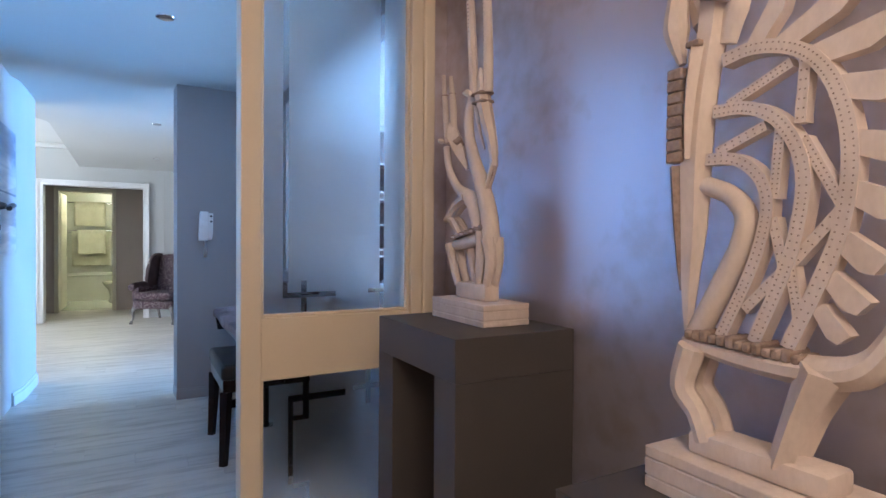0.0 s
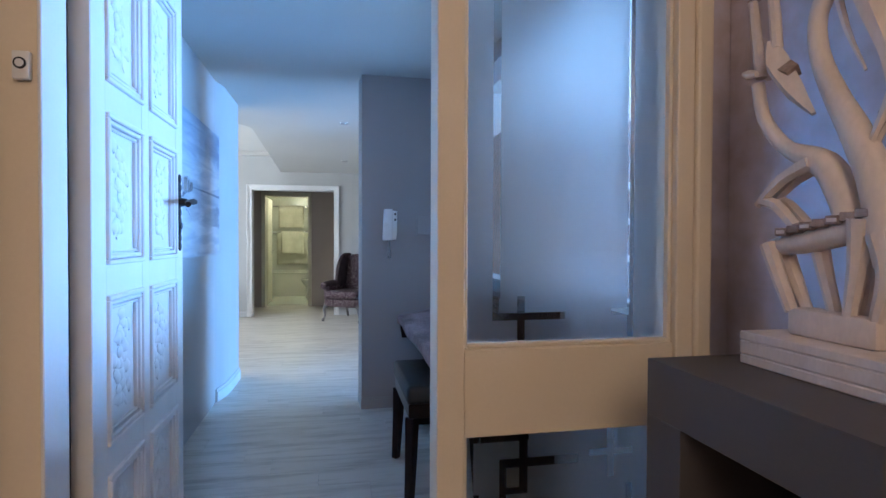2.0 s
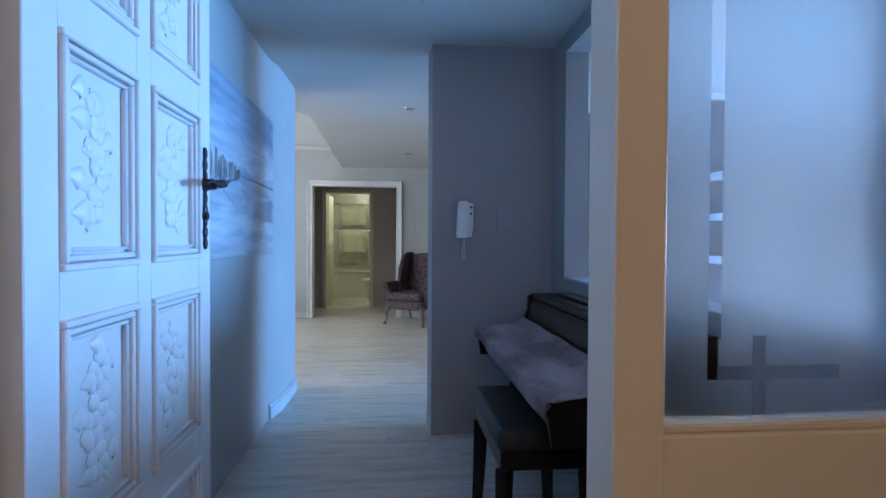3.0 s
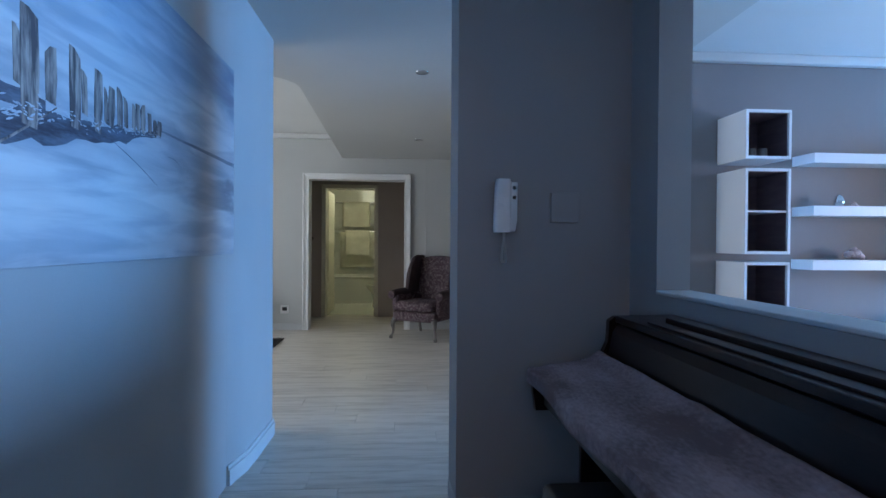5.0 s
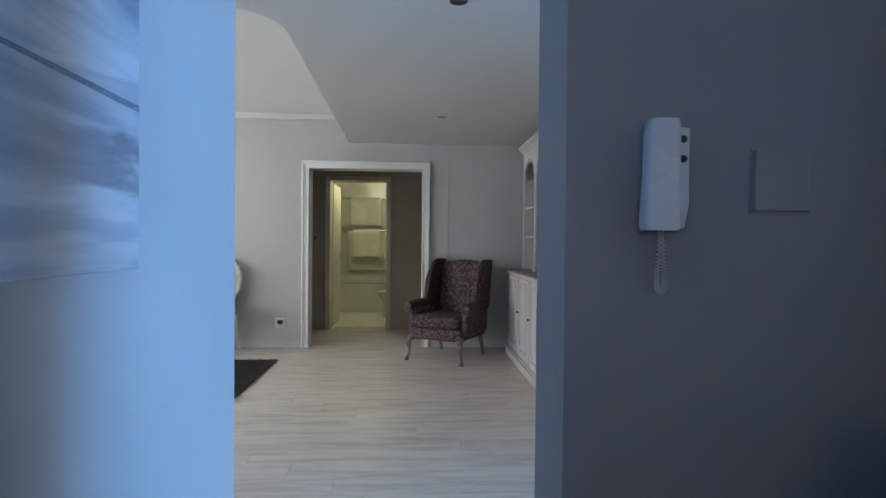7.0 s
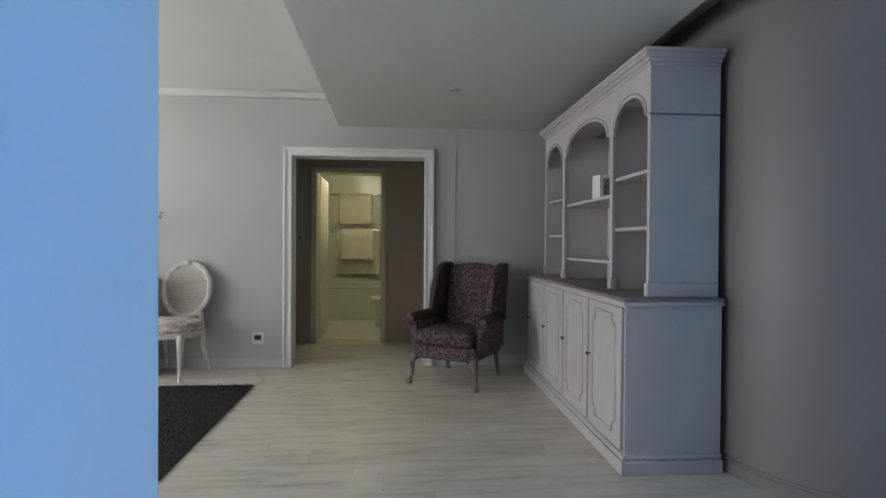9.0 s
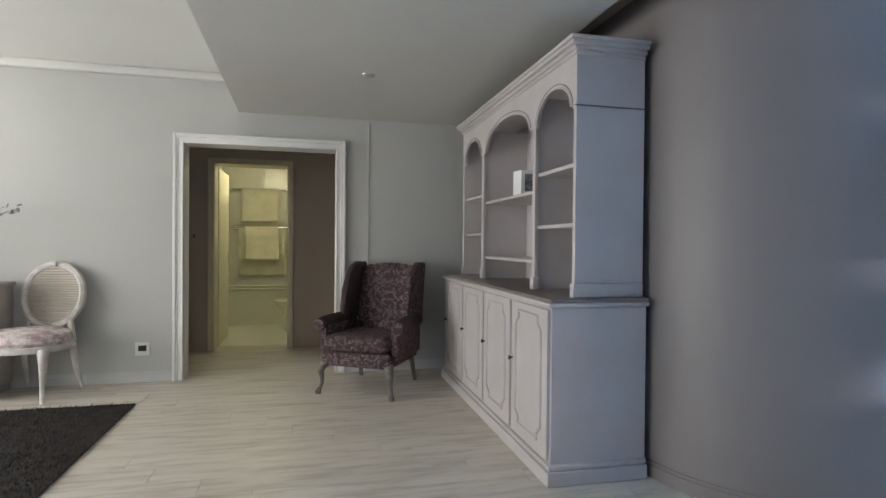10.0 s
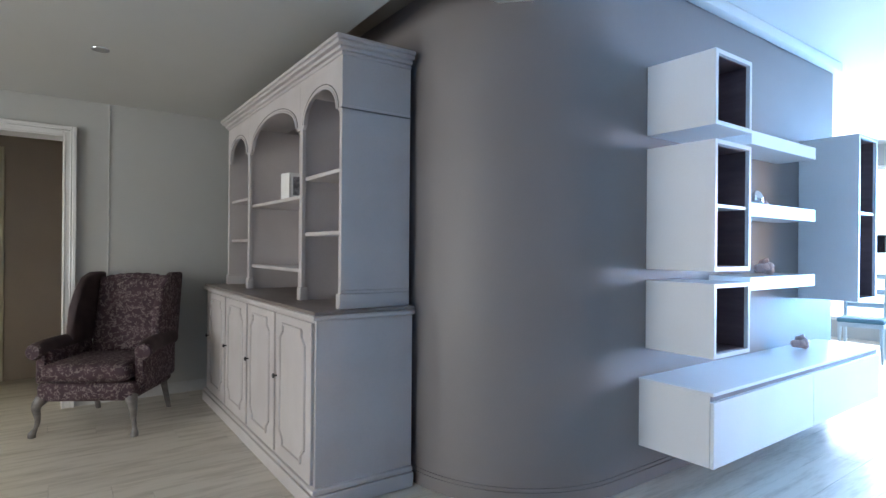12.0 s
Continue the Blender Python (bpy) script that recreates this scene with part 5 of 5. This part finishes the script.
# wing armchair
def tapestry():
    m = material("plum_tapestry", (0.062, 0.033, 0.043), (0.042, 0.022, 0.030), 0.85, scale=9, fine=260, bump=0.3)
    n, k = m.node_tree.nodes, m.node_tree.links
    p = n["Principled BSDF"]
    src = p.inputs["Base Color"].links[0].from_socket
    co = n.new("ShaderNodeTexCoord")
    warp = n.new("ShaderNodeTexNoise")
    warp.inputs["Scale"].default_value = 14
    k.new(co.outputs["Object"], warp.inputs["Vector"])
    va = n.new("ShaderNodeVectorMath")
    va.operation = "MULTIPLY_ADD"
    va.inputs[1].default_value = (0.06, 0.06, 0.06)
    k.new(warp.outputs["Color"], va.inputs[0])
    k.new(co.outputs["Object"], va.inputs[2])
    vo = n.new("ShaderNodeTexVoronoi")
    vo.feature = "DISTANCE_TO_EDGE"
    vo.inputs["Scale"].default_value = 58
    k.new(va.outputs[0], vo.inputs["Vector"])
    no = n.new("ShaderNodeTexNoise")
    no.inputs["Scale"].default_value = 34
    k.new(co.outputs["Object"], no.inputs["Vector"])
    lt = n.new("ShaderNodeMath")
    lt.operation, lt.inputs[1].default_value = "LESS_THAN", 0.09
    k.new(vo.outputs["Distance"], lt.inputs[0])
    gt = n.new("ShaderNodeMath")
    gt.operation, gt.inputs[1].default_value = "GREATER_THAN", 0.50
    k.new(no.outputs[0], gt.inputs[0])
    mu = n.new("ShaderNodeMath")
    mu.operation = "MULTIPLY"
    k.new(lt.outputs[0], mu.inputs[0])
    k.new(gt.outputs[0], mu.inputs[1])
    fade = n.new("ShaderNodeMath")
    fade.operation, fade.inputs[1].default_value = "MULTIPLY", 0.45
    k.new(mu.outputs[0], fade.inputs[0])
    mix = n.new("ShaderNodeMix")
    mix.data_type = "RGBA"
    mix.inputs[7].default_value = (0.34, 0.29, 0.27, 1)
    k.new(fade.outputs[0], mix.inputs[0])
    k.new(src, mix.inputs[6])
    k.new(mix.outputs[2], p.inputs["Base Color"])
    return m


M_TAP = tapestry()
M_PLUM = material("plain_plum_velvet", (0.055, 0.033, 0.036), (0.036, 0.022, 0.024), 0.8, scale=9, fine=200, bump=0.2)
M_LEGW = material("grey_washed_wood", (0.20, 0.185, 0.18), (0.12, 0.11, 0.105), 0.5, scale=8, stretch=(1, 1, 4))


ac = thing("wing_armchair", "plum patterned wing armchair with grey cabriole legs", "armchair", pose(0.475, 9.655, 0, 0, 0, -31.5) @ Matrix.Diagonal((1.04, 1, 1, 1)))
# the chair faces -y in its own frame
part("seat_rail", box(B(), -0.290, 0.290, -0.325, 0.30, 0.225, 0.348, 0.03, 3), M_TAP, ac, soft=True)
part("seat_cushion", box(B(), -0.262, 0.262, -0.350, 0.20, 0.350, 0.472, 0.048, 4), M_TAP, ac, "thick patterned seat cushion", True)
m = pose(0, 0.21, 0.385, -12)
bm = B()
box(bm, -0.255, 0.255, -0.01, 0.13, 0.0, 0.64, 0.05, 4, m)
for k in range(9):
    u = -0.24 + 0.06 * k
    bmesh.ops.create_uvsphere(bm, u_segments=10, v_segments=8, radius=0.06, matrix=m @ Matrix.Translation((u, 0.06, 0.60 + 0.035 * math.cos(u * 6.0))) @ Matrix.Diagonal((1, 0.95, 0.7, 1)))
part("backrest", bm, M_TAP, ac, "tall patterned back", True)
for sx in (-1, 1):
    bm = B()
    prof = [(-0.005, 0.54), (-0.12, 0.56), (-0.135, 0.66), (-0.115, 0.80), (-0.085, 0.92), (-0.02, 1.01), (0.08, 1.045), (0.25, 1.04), (0.25, 0.54)]
    prism(bm, [(y + 0.13 + (z - 0.54) * 0.16, z) for y, z in prof], 0.055, Matrix(((0, 0, 1, sx * 0.278 - 0.0275), (1, 0, 0, 0), (0, 1, 0, 0), (0, 0, 0, 1))))
    bmesh.ops.bevel(bm, geom=list(bm.edges), offset=0.02, segments=3, profile=0.5, affect="EDGES")
    part("wing", bm, M_PLUM if sx < 0 else M_TAP, ac, "side wing of the back", True)
    bm = B()
    tube(bm, [(sx * 0.300, 0.27, 0.555), (sx * 0.303, 0.0, 0.562), (sx * 0.318, -0.20, 0.552), (sx * 0.330, -0.27, 0.540)], [0.050, 0.055, 0.060, 0.054], 14, flat=(1.0, 0.85), n=5)
    part("arm_roll", bm, M_PLUM, ac, "rolled plum velvet arm", True)
    bm = B()
    box(bm, sx * 0.288 - 0.035, sx * 0.288 + 0.035, -0.23, 0.28, 0.28, 0.545, 0.025, 3)
    part("arm_panel", bm, M_TAP, ac, soft=True)
    bm = B()
    rod(bm, (sx * 0.330, -0.268, 0.542), (sx * 0.332, -0.286, 0.542), 0.055, 0.046, 18)
    box(bm, sx * 0.300 - 0.028, sx * 0.300 + 0.028, -0.262, -0.235, 0.33, 0.52, 0.012, 2)
    part("arm_front", bm, M_TAP, ac, "scrolled patterned arm front", True)
    part("leg", tube(B(), [(sx * 0.262, -0.285, 0.25), (sx * 0.288, -0.315, 0.195), (sx * 0.287, -0.300, 0.11), (sx * 0.296, -0.305, 0.055), (sx * 0.305, -0.325, 0.022), (sx * 0.305, -0.325, 0.0)], [0.042, 0.028, 0.016, 0.0125, 0.023, 0.022], 10, n=4), M_LEGW, ac, "grey washed cabriole leg", True)
    part("leg", tube(B(), [(sx * 0.24, 0.26, 0.25), (sx * 0.245, 0.29, 0.15), (sx * 0.25, 0.345, 0.0)], [0.026, 0.021, 0.017], 8, n=3), M_LEGW, ac, "dark splayed back leg", True)

# oval-back cane chair
M_FRENCH = material("white_distressed_chair_paint", (0.66, 0.64, 0.62), (0.50, 0.48, 0.46), 0.45, scale=16, bump=0.1)
M_FLORAL = material("pale_floral_fabric", (0.62, 0.58, 0.56), (0.36, 0.27, 0.28), 0.8, scale=16, fine=90, contrast=(0.42, 0.62), bump=0.15)
oc = thing("oval_back_chair", "white cane-backed oval chair with a floral seat", "chair", pose(-2.13, 9.90, 0, 0, 0, -13) @ Matrix.Diagonal((1.15, 1.1, 1.04, 1)))
part("seat", lathe(B(), [(0.02, 0.405), (0.225, 0.405), (0.24, 0.43), (0.228, 0.480), (0.16, 0.508), (0.02, 0.518)], Matrix.Diagonal((1.06, 1.0, 1, 1)), 28), M_FLORAL, oc, "pale floral padded seat", True)
part("seat_rail", lathe(B(), [(0.20, 0.355), (0.245, 0.36), (0.25, 0.40), (0.235, 0.404), (0.20, 0.404)], Matrix.Diagonal((1.06, 1.0, 1, 1)), 28), M_FRENCH, oc, soft=True)
tilt = pose(0, 0.245, 0.735, -9)
ring = [tilt @ Vector((0.205 * math.cos(a), 0, 0.245 * math.sin(a))) for a in (2 * math.pi * k / 36 for k in range(38))]
part("back_frame", tube(B(), ring, [0.025, 0.025], 8, n=1), M_FRENCH, oc, soft=True)
bm = B()
for k in range(-9, 10):
    u = k * 0.0205
    h = 0.24 * math.sqrt(max(0, 1 - (u / 0.2) ** 2))
    if h > 0.03:
        a, b = tilt @ Vector((u, 0, -h)), tilt @ Vector((u, 0, h))
        rod(bm, a, b, 0.0028, seg=5)
for k in range(-12, 13):
    u = k * 0.0195
    w = 0.2 * math.sqrt(max(0, 1 - (u / 0.24) ** 2))
    if w > 0.03:
        rod(bm, tilt @ Vector((-w, 0, u)), tilt @ Vector((w, 0, u)), 0.0082, seg=6)
part("cane_weave", bm, material("natural_cane", (0.60, 0.55, 0.49), (0.5, 0.45, 0.4), 0.5), oc, "woven cane filling of the back")
for sx in (-1, 1):
    part("back_post", tube(B(), [(sx * 0.17, 0.19, 0.39), (sx * 0.15, 0.205, 0.48), (sx * 0.135, 0.218, 0.555)], [0.024, 0.021, 0.021], 8, n=3), M_FRENCH, oc, soft=True)
    part("leg", tube(B(), [(sx * 0.195, -0.155, 0.375), (sx * 0.215, -0.185, 0.31), (sx * 0.20, -0.165, 0.17), (sx * 0.195, -0.165, 0.05), (sx * 0.21, -0.185, 0.0)], [0.034, 0.028, 0.018, 0.013, 0.016], 10, n=4), M_FRENCH, oc, soft=True)
    part("leg", tube(B(), [(sx * 0.17, 0.185, 0.375), (sx * 0.175, 0.21, 0.2), (sx * 0.19, 0.265, 0.0)], [0.026, 0.019, 0.014], 8, n=3), M_FRENCH, oc, soft=True)

M_SIDE = material("grey_dresser_paint", (0.40, 0.385, 0.37), (0.35, 0.335, 0.32), 0.5, scale=5)
sb = thing("dresser", "grey painted dresser with drawers against the wall", "dresser", pose(-3.46, 9.80, 0))
part("body", box(B(), 0.0, 1.08, 0.0, 0.42, 0.06, 0.845, 0.004), M_SIDE, sb)
part("top", box(B(), -0.02, 1.10, -0.02, 0.425, 0.8455, 0.875, 0.006, 2), M_SIDE, sb)
part("plinth", box(B(), 0.015, 1.065, 0.015, 0.42, 0, 0.0595), M_SIDE, sb)
for k, (z0, z1) in enumerate(((0.08, 0.32), (0.33, 0.565), (0.575, 0.83))):
    d = part("drawer_front", box(B(), 0.02, 1.06, -0.014, -0.0005, z0, z1, 0.004), M_SIDE, sb)
    for x in (0.3, 0.78):
        part("knob", lathe(B(), [(0.006, 0), (0.006, 0.012), (0.014, 0.02), (0.004, 0.027)], pose(x, -0.014, (z0 + z1) / 2, 90), 12), M_DARK_METAL, d, "dark knob", True)
vase = thing("branch_vase", "grey vase of bare flowering branches on the dresser", "vase", pose(-2.80, 10.0, 0.876))
part("vessel", lathe(B(), [(0.05, 0), (0.075, 0.02), (0.085, 0.12), (0.05, 0.24), (0.035, 0.28), (0.045, 0.30), (0.03, 0.295)], seg=24), M_SIDE, vase, soft=True)
M_TWIG = material("grey_twig", (0.22, 0.21, 0.20), (0.15, 0.14, 0.135), 0.7)
rng = random.Random(11)
bm, bl = B(), B()
for k in range(9):
    tx, tz = rng.uniform(-0.2, 0.70), rng.uniform(0.42, 0.84)
    line = smooth_line([(0, 0, 0.28), (tx * 0.3, rng.uniform(-0.05, 0.02), 0.28 + (tz - 0.28) * 0.5), (tx, rng.uniform(-0.12, 0.03), tz)], 6)
    tube(bm, line, [0.0045, 0.0015], 5, n=1)
    for q in line[5:]:
        for s in range(1):
            o = Vector((rng.uniform(-0.035, 0.035), rng.uniform(-0.03, 0.03), rng.uniform(-0.01, 0.04)))
            mm = Matrix.Translation(q + o) @ Euler((rng.random() * 3, rng.random() * 3, 0)).to_matrix().to_4x4() @ Matrix.Diagonal((0.022, 0.015, 0.006, 1))
            bmesh.ops.create_icosphere(bl, subdivisions=1, radius=1, matrix=mm)
part("branches", bm, M_TWIG, vase, "thin grey branches")
tagged(part("buds", bl, material("blue_grey_leaf", (0.27, 0.29, 0.31), (0.19, 0.2, 0.21), 0.7), vase, "small grey buds and leaves"), kind="stuff")

# shaggy rug
M_RUG = material("dark_brown_shag", (0.030, 0.024, 0.022), (0.014, 0.011, 0.010), 0.95, scale=12, fine=120, bump=0.8, gap=0.01)
rug = thing("shag_rug", "dark brown shaggy rug on the plank floor", "rug", pose(-3.3, 7.35, 0.0005))
RW, RL = 2.02, 2.16
part("backing", box(B(), 0, RW, 0, RL, 0, 0.012, 0.004), M_RUG, rug)
nrng = np.random.default_rng(3)
vv, ff = [], []
for k in range(26000):
    x, y = nrng.uniform(-0.008, RW + 0.008), nrng.uniform(-0.008, RL + 0.008)
    a, l = nrng.uniform(0, 6.28), nrng.uniform(0.012, 0.028)
    dx, dy = math.cos(a), math.sin(a)
    i = len(vv)
    vv += [(x - dy * 0.003, y + dx * 0.003, 0.008), (x + dy * 0.003, y - dx * 0.003, 0.008), (x + dx * l * 0.9, y + dy * l * 0.9, 0.012 + l * 0.7)]
    ff.append((i, i + 1, i + 2))
me = bpy.data.meshes.new("pile")
me.from_pydata(vv, [], ff)
me.materials.append(M_RUG)
pile = new("pile", me)
pile.parent = rug
tagged(pile, "long dark brown pile", kind="stuff")

sock = thing("wall_socket", "white double wall socket with dark openings", "socket", pose(-1.425, 10.2285, 0.285))
part("plate", box(B(), -0.058, 0.058, -0.010, 0, -0.058, 0.058, 0.003, 2), M_PLASTIC, sock)
part("outlet", box(B(), -0.032, 0.032, -0.0125, -0.0102, -0.018, 0.030, 0.001), M_BLACK, sock, "dark outlet face")
part("switch", box(B(), -0.03, 0.03, -0.013, -0.0102, -0.042, -0.026, 0.001), M_PLASTIC, sock)
sw = thing("light_switch", "small dark light switch on the passage wall", "light switch", pose(-1.26, 11.539, 1.27))
part("plate", box(B(), -0.03, 0.03, -0.008, 0, -0.05, 0.05, 0.002), M_TAUPE, sw)
part("rocker", box(B(), -0.01, 0.01, -0.012, -0.0082, -0.02, 0.02, 0.002), M_BLACK, sw)

# ---- bathroom ----
M_TOWEL = material("cream_terry_towel", (0.66, 0.64, 0.50), (0.60, 0.58, 0.44), 0.95, scale=8, fine=240, bump=0.6, gap=0.003)
bdoor = thing("bathroom_door", "open cream bathroom door", "door", pose(-1.046, 11.805, 0.01, 0, 0, 89.3))
part("leaf", box(B(), 0, 0.75, 0.0, 0.038, 0, 2.05, 0.002), M_BATH_FRAME, bdoor)
part("handle", tube(B(), [(0.70, -0.002, 1.02), (0.70, -0.05, 1.02), (0.66, -0.055, 1.02), (0.60, -0.05, 1.02)], [0.008, 0.008], 8), M_CHROME, bdoor, soft=True)
part("plate", box(B(), 0.68, 0.72, -0.006, -0.0005, 0.93, 1.08, 0.002), M_CHROME, bdoor)
BY = 14.098


def towel_rail(z, y, x0, x1, tx0, tx1, drop, label):
    t = thing("towel_rail", "chrome towel rail on the tiled wall", "towel rail", pose(0, BY, z), "bathroom towel rails")
    part("bar", rod(B(), (x0, -y, 0), (x1, -y, 0), 0.011), M_CHROME, t, soft=True)
    for x in (x0 + 0.01, x1 - 0.01):
        part("bracket", rod(B(), (x, -y, 0), (x, -0.001, 0), 0.012), M_CHROME, t, soft=True)
    bm = B()
    n = 14
    for yy, d, z1 in ((-y - 0.018, drop, 0.014), (-y + 0.014, drop * 0.92, 0.014)):
        rows = []
        for k in range(n + 1):
            u = tx0 + (tx1 - tx0) * k / n
            e = 0.004 * math.sin(u * 21 + d * 9)
            rows.append([bm.verts.new((u, yy + e * f, z1 - f * d)) for f in (0, 0.3, 0.65, 0.97, 1.0)])
        for a, b in zip(rows, rows[1:]):
            for j in range(4):
                bm.faces.new((a[j], a[j + 1], b[j + 1], b[j]))
    box(bm, tx0, tx1, -y - 0.020, -y + 0.016, 0.011, 0.020, 0.004)
    tw = single("towel", bm, M_TOWEL, label, "towel", pose(0, BY, z), True, group="bathroom towels")
    sm = tw.modifiers.new("thickness", "SOLIDIFY")
    sm.thickness = 0.010


towel_rail(2.020, 0.11, -1.18, -0.30, -1.045, -0.485, 0.51, "cream bath towel folded over the upper rail")
towel_rail(1.430, 0.22, -1.18, -0.30, -0.98, -0.48, 0.50, "cream hand towel folded over the middle rail")
towel_rail(1.400, 0.05, -1.17, -0.31, -1.09, -0.37, 0.73, "long cream bath sheet behind the hand towel")
bath = thing("bathtub", "cream built-in bathtub with a tiled front", "bathtub", pose(-1.315, 13.42, 0))
part("front_panel", box(B(), 0, 1.86, 0.02, 0.06, 0, 0.50), M_TILE, bath)
bm = B()
for b in ((0, 1.86, 0.0, 0.10, 0.50, 0.535), (0, 1.86, 0.56, 0.672, 0.50, 0.535), (0, 0.10, 0.10, 0.56, 0.50, 0.535), (1.76, 1.86, 0.10, 0.56, 0.50, 0.535), (0.1, 1.76, 0.1, 0.56, 0.12, 0.15)):
    box(bm, *b, 0.01, 2)
part("rim", bm, M_TILE, bath, soft=True)
wc = thing("toilet", "white ceramic toilet beside the bathtub", "toilet", pose(-0.24, 12.90, 0))
M_CERAMIC = material("white_ceramic", (0.72, 0.72, 0.62), (0.70, 0.70, 0.60), 0.12, bump=0)
part("bowl", lathe(B(), [(0.11, 0), (0.12, 0.02), (0.095, 0.12), (0.12, 0.26), (0.185, 0.36), (0.195, 0.39), (0.12, 0.395)], Matrix.Diagonal((1.25, 0.95, 1, 1)), 28), M_CERAMIC, wc, soft=True)
part("seat", lathe(B(), [(0.02, 0.396), (0.20, 0.398), (0.205, 0.412), (0.18, 0.425), (0.02, 0.428)], Matrix.Diagonal((1.25, 0.95, 1, 1)), 28), M_CERAMIC, wc, soft=True)
part("cistern", box(B(), 0.27, 0.45, -0.19, 0.19, 0.38, 0.76, 0.02, 3), M_CERAMIC, wc, soft=True)
bl_ = thing("ceiling_lamp", "round white lamp on the bathroom ceiling", "lamp", pose(-0.6, 12.40, 2.498))
part("base", lathe(B(), [(0.10, -0.03), (0.11, -0.02), (0.11, 0.0), (0.05, 0.0)]), M_PLASTIC, bl_, soft=True)

# bathroom wall and floor tiles
tiles = new("bathroom_tiles")
tagged(tiles, "pale glazed bathroom wall tiles", "tiles", kind="structure")
bm = B()
box(bm, 0.0015, 0.2985, -0.006, -0.0005, 0.0015, 0.1985, 0.0015)
tile = bpy.data.meshes.new("tile")
bm.to_mesh(tile)
bm.free()
tile.materials.append(M_TILE)
for i in range(5):
    for j in range(12):
        t = new("tile", tile)
        t.location = (-1.31 + 0.3 * i, 14.1, 0.01 + 0.2 * j)
        t.parent = tiles


# ---- floor planks, last ----
floor = new("floor")
tagged(floor, "whitewashed grey laminate plank floor with dark joints", "floor", kind="structure")
PW, PL = 0.195, 1.38
bm = B()
box(bm, 0.0009, PL - 0.0009, 0.0009, PW - 0.0009, -0.012, 0.0, 0.0009)
plank = bpy.data.meshes.new("plank")
bm.to_mesh(plank)
bm.free()
plank.materials.append(M_FLOOR)
rest = []
count = 0
for row in range(-14, 60):
    y = row * PW + 0.05
    shift = (row * 0.5 + 0.31 * (row % 3)) % 1.0 * PL
    for col in range(-5, 9):
        x = col * PL + shift - 1.0
        if x + PL < -5.0 or x > 9.4 or y < -2.7 or y > 11.57:
            continue
        near = -2.2 < x < 2.0 and 1.9 < y < 10.3 and count < 300
        if near:
            p = new("plank", plank)
            p.location = (x, y, 0)
            p.parent = floor
            count += 1
        else:
            rest.append((x, y))
bm = B()
for x, y in rest:
    box(bm, x + 0.0009, x + PL - 0.0009, y + 0.0009, y + PW - 0.0009, -0.012, 0.0)
ob = part("plank_field", bm, M_FLOOR, floor)
tagged(ob, kind="stuff")
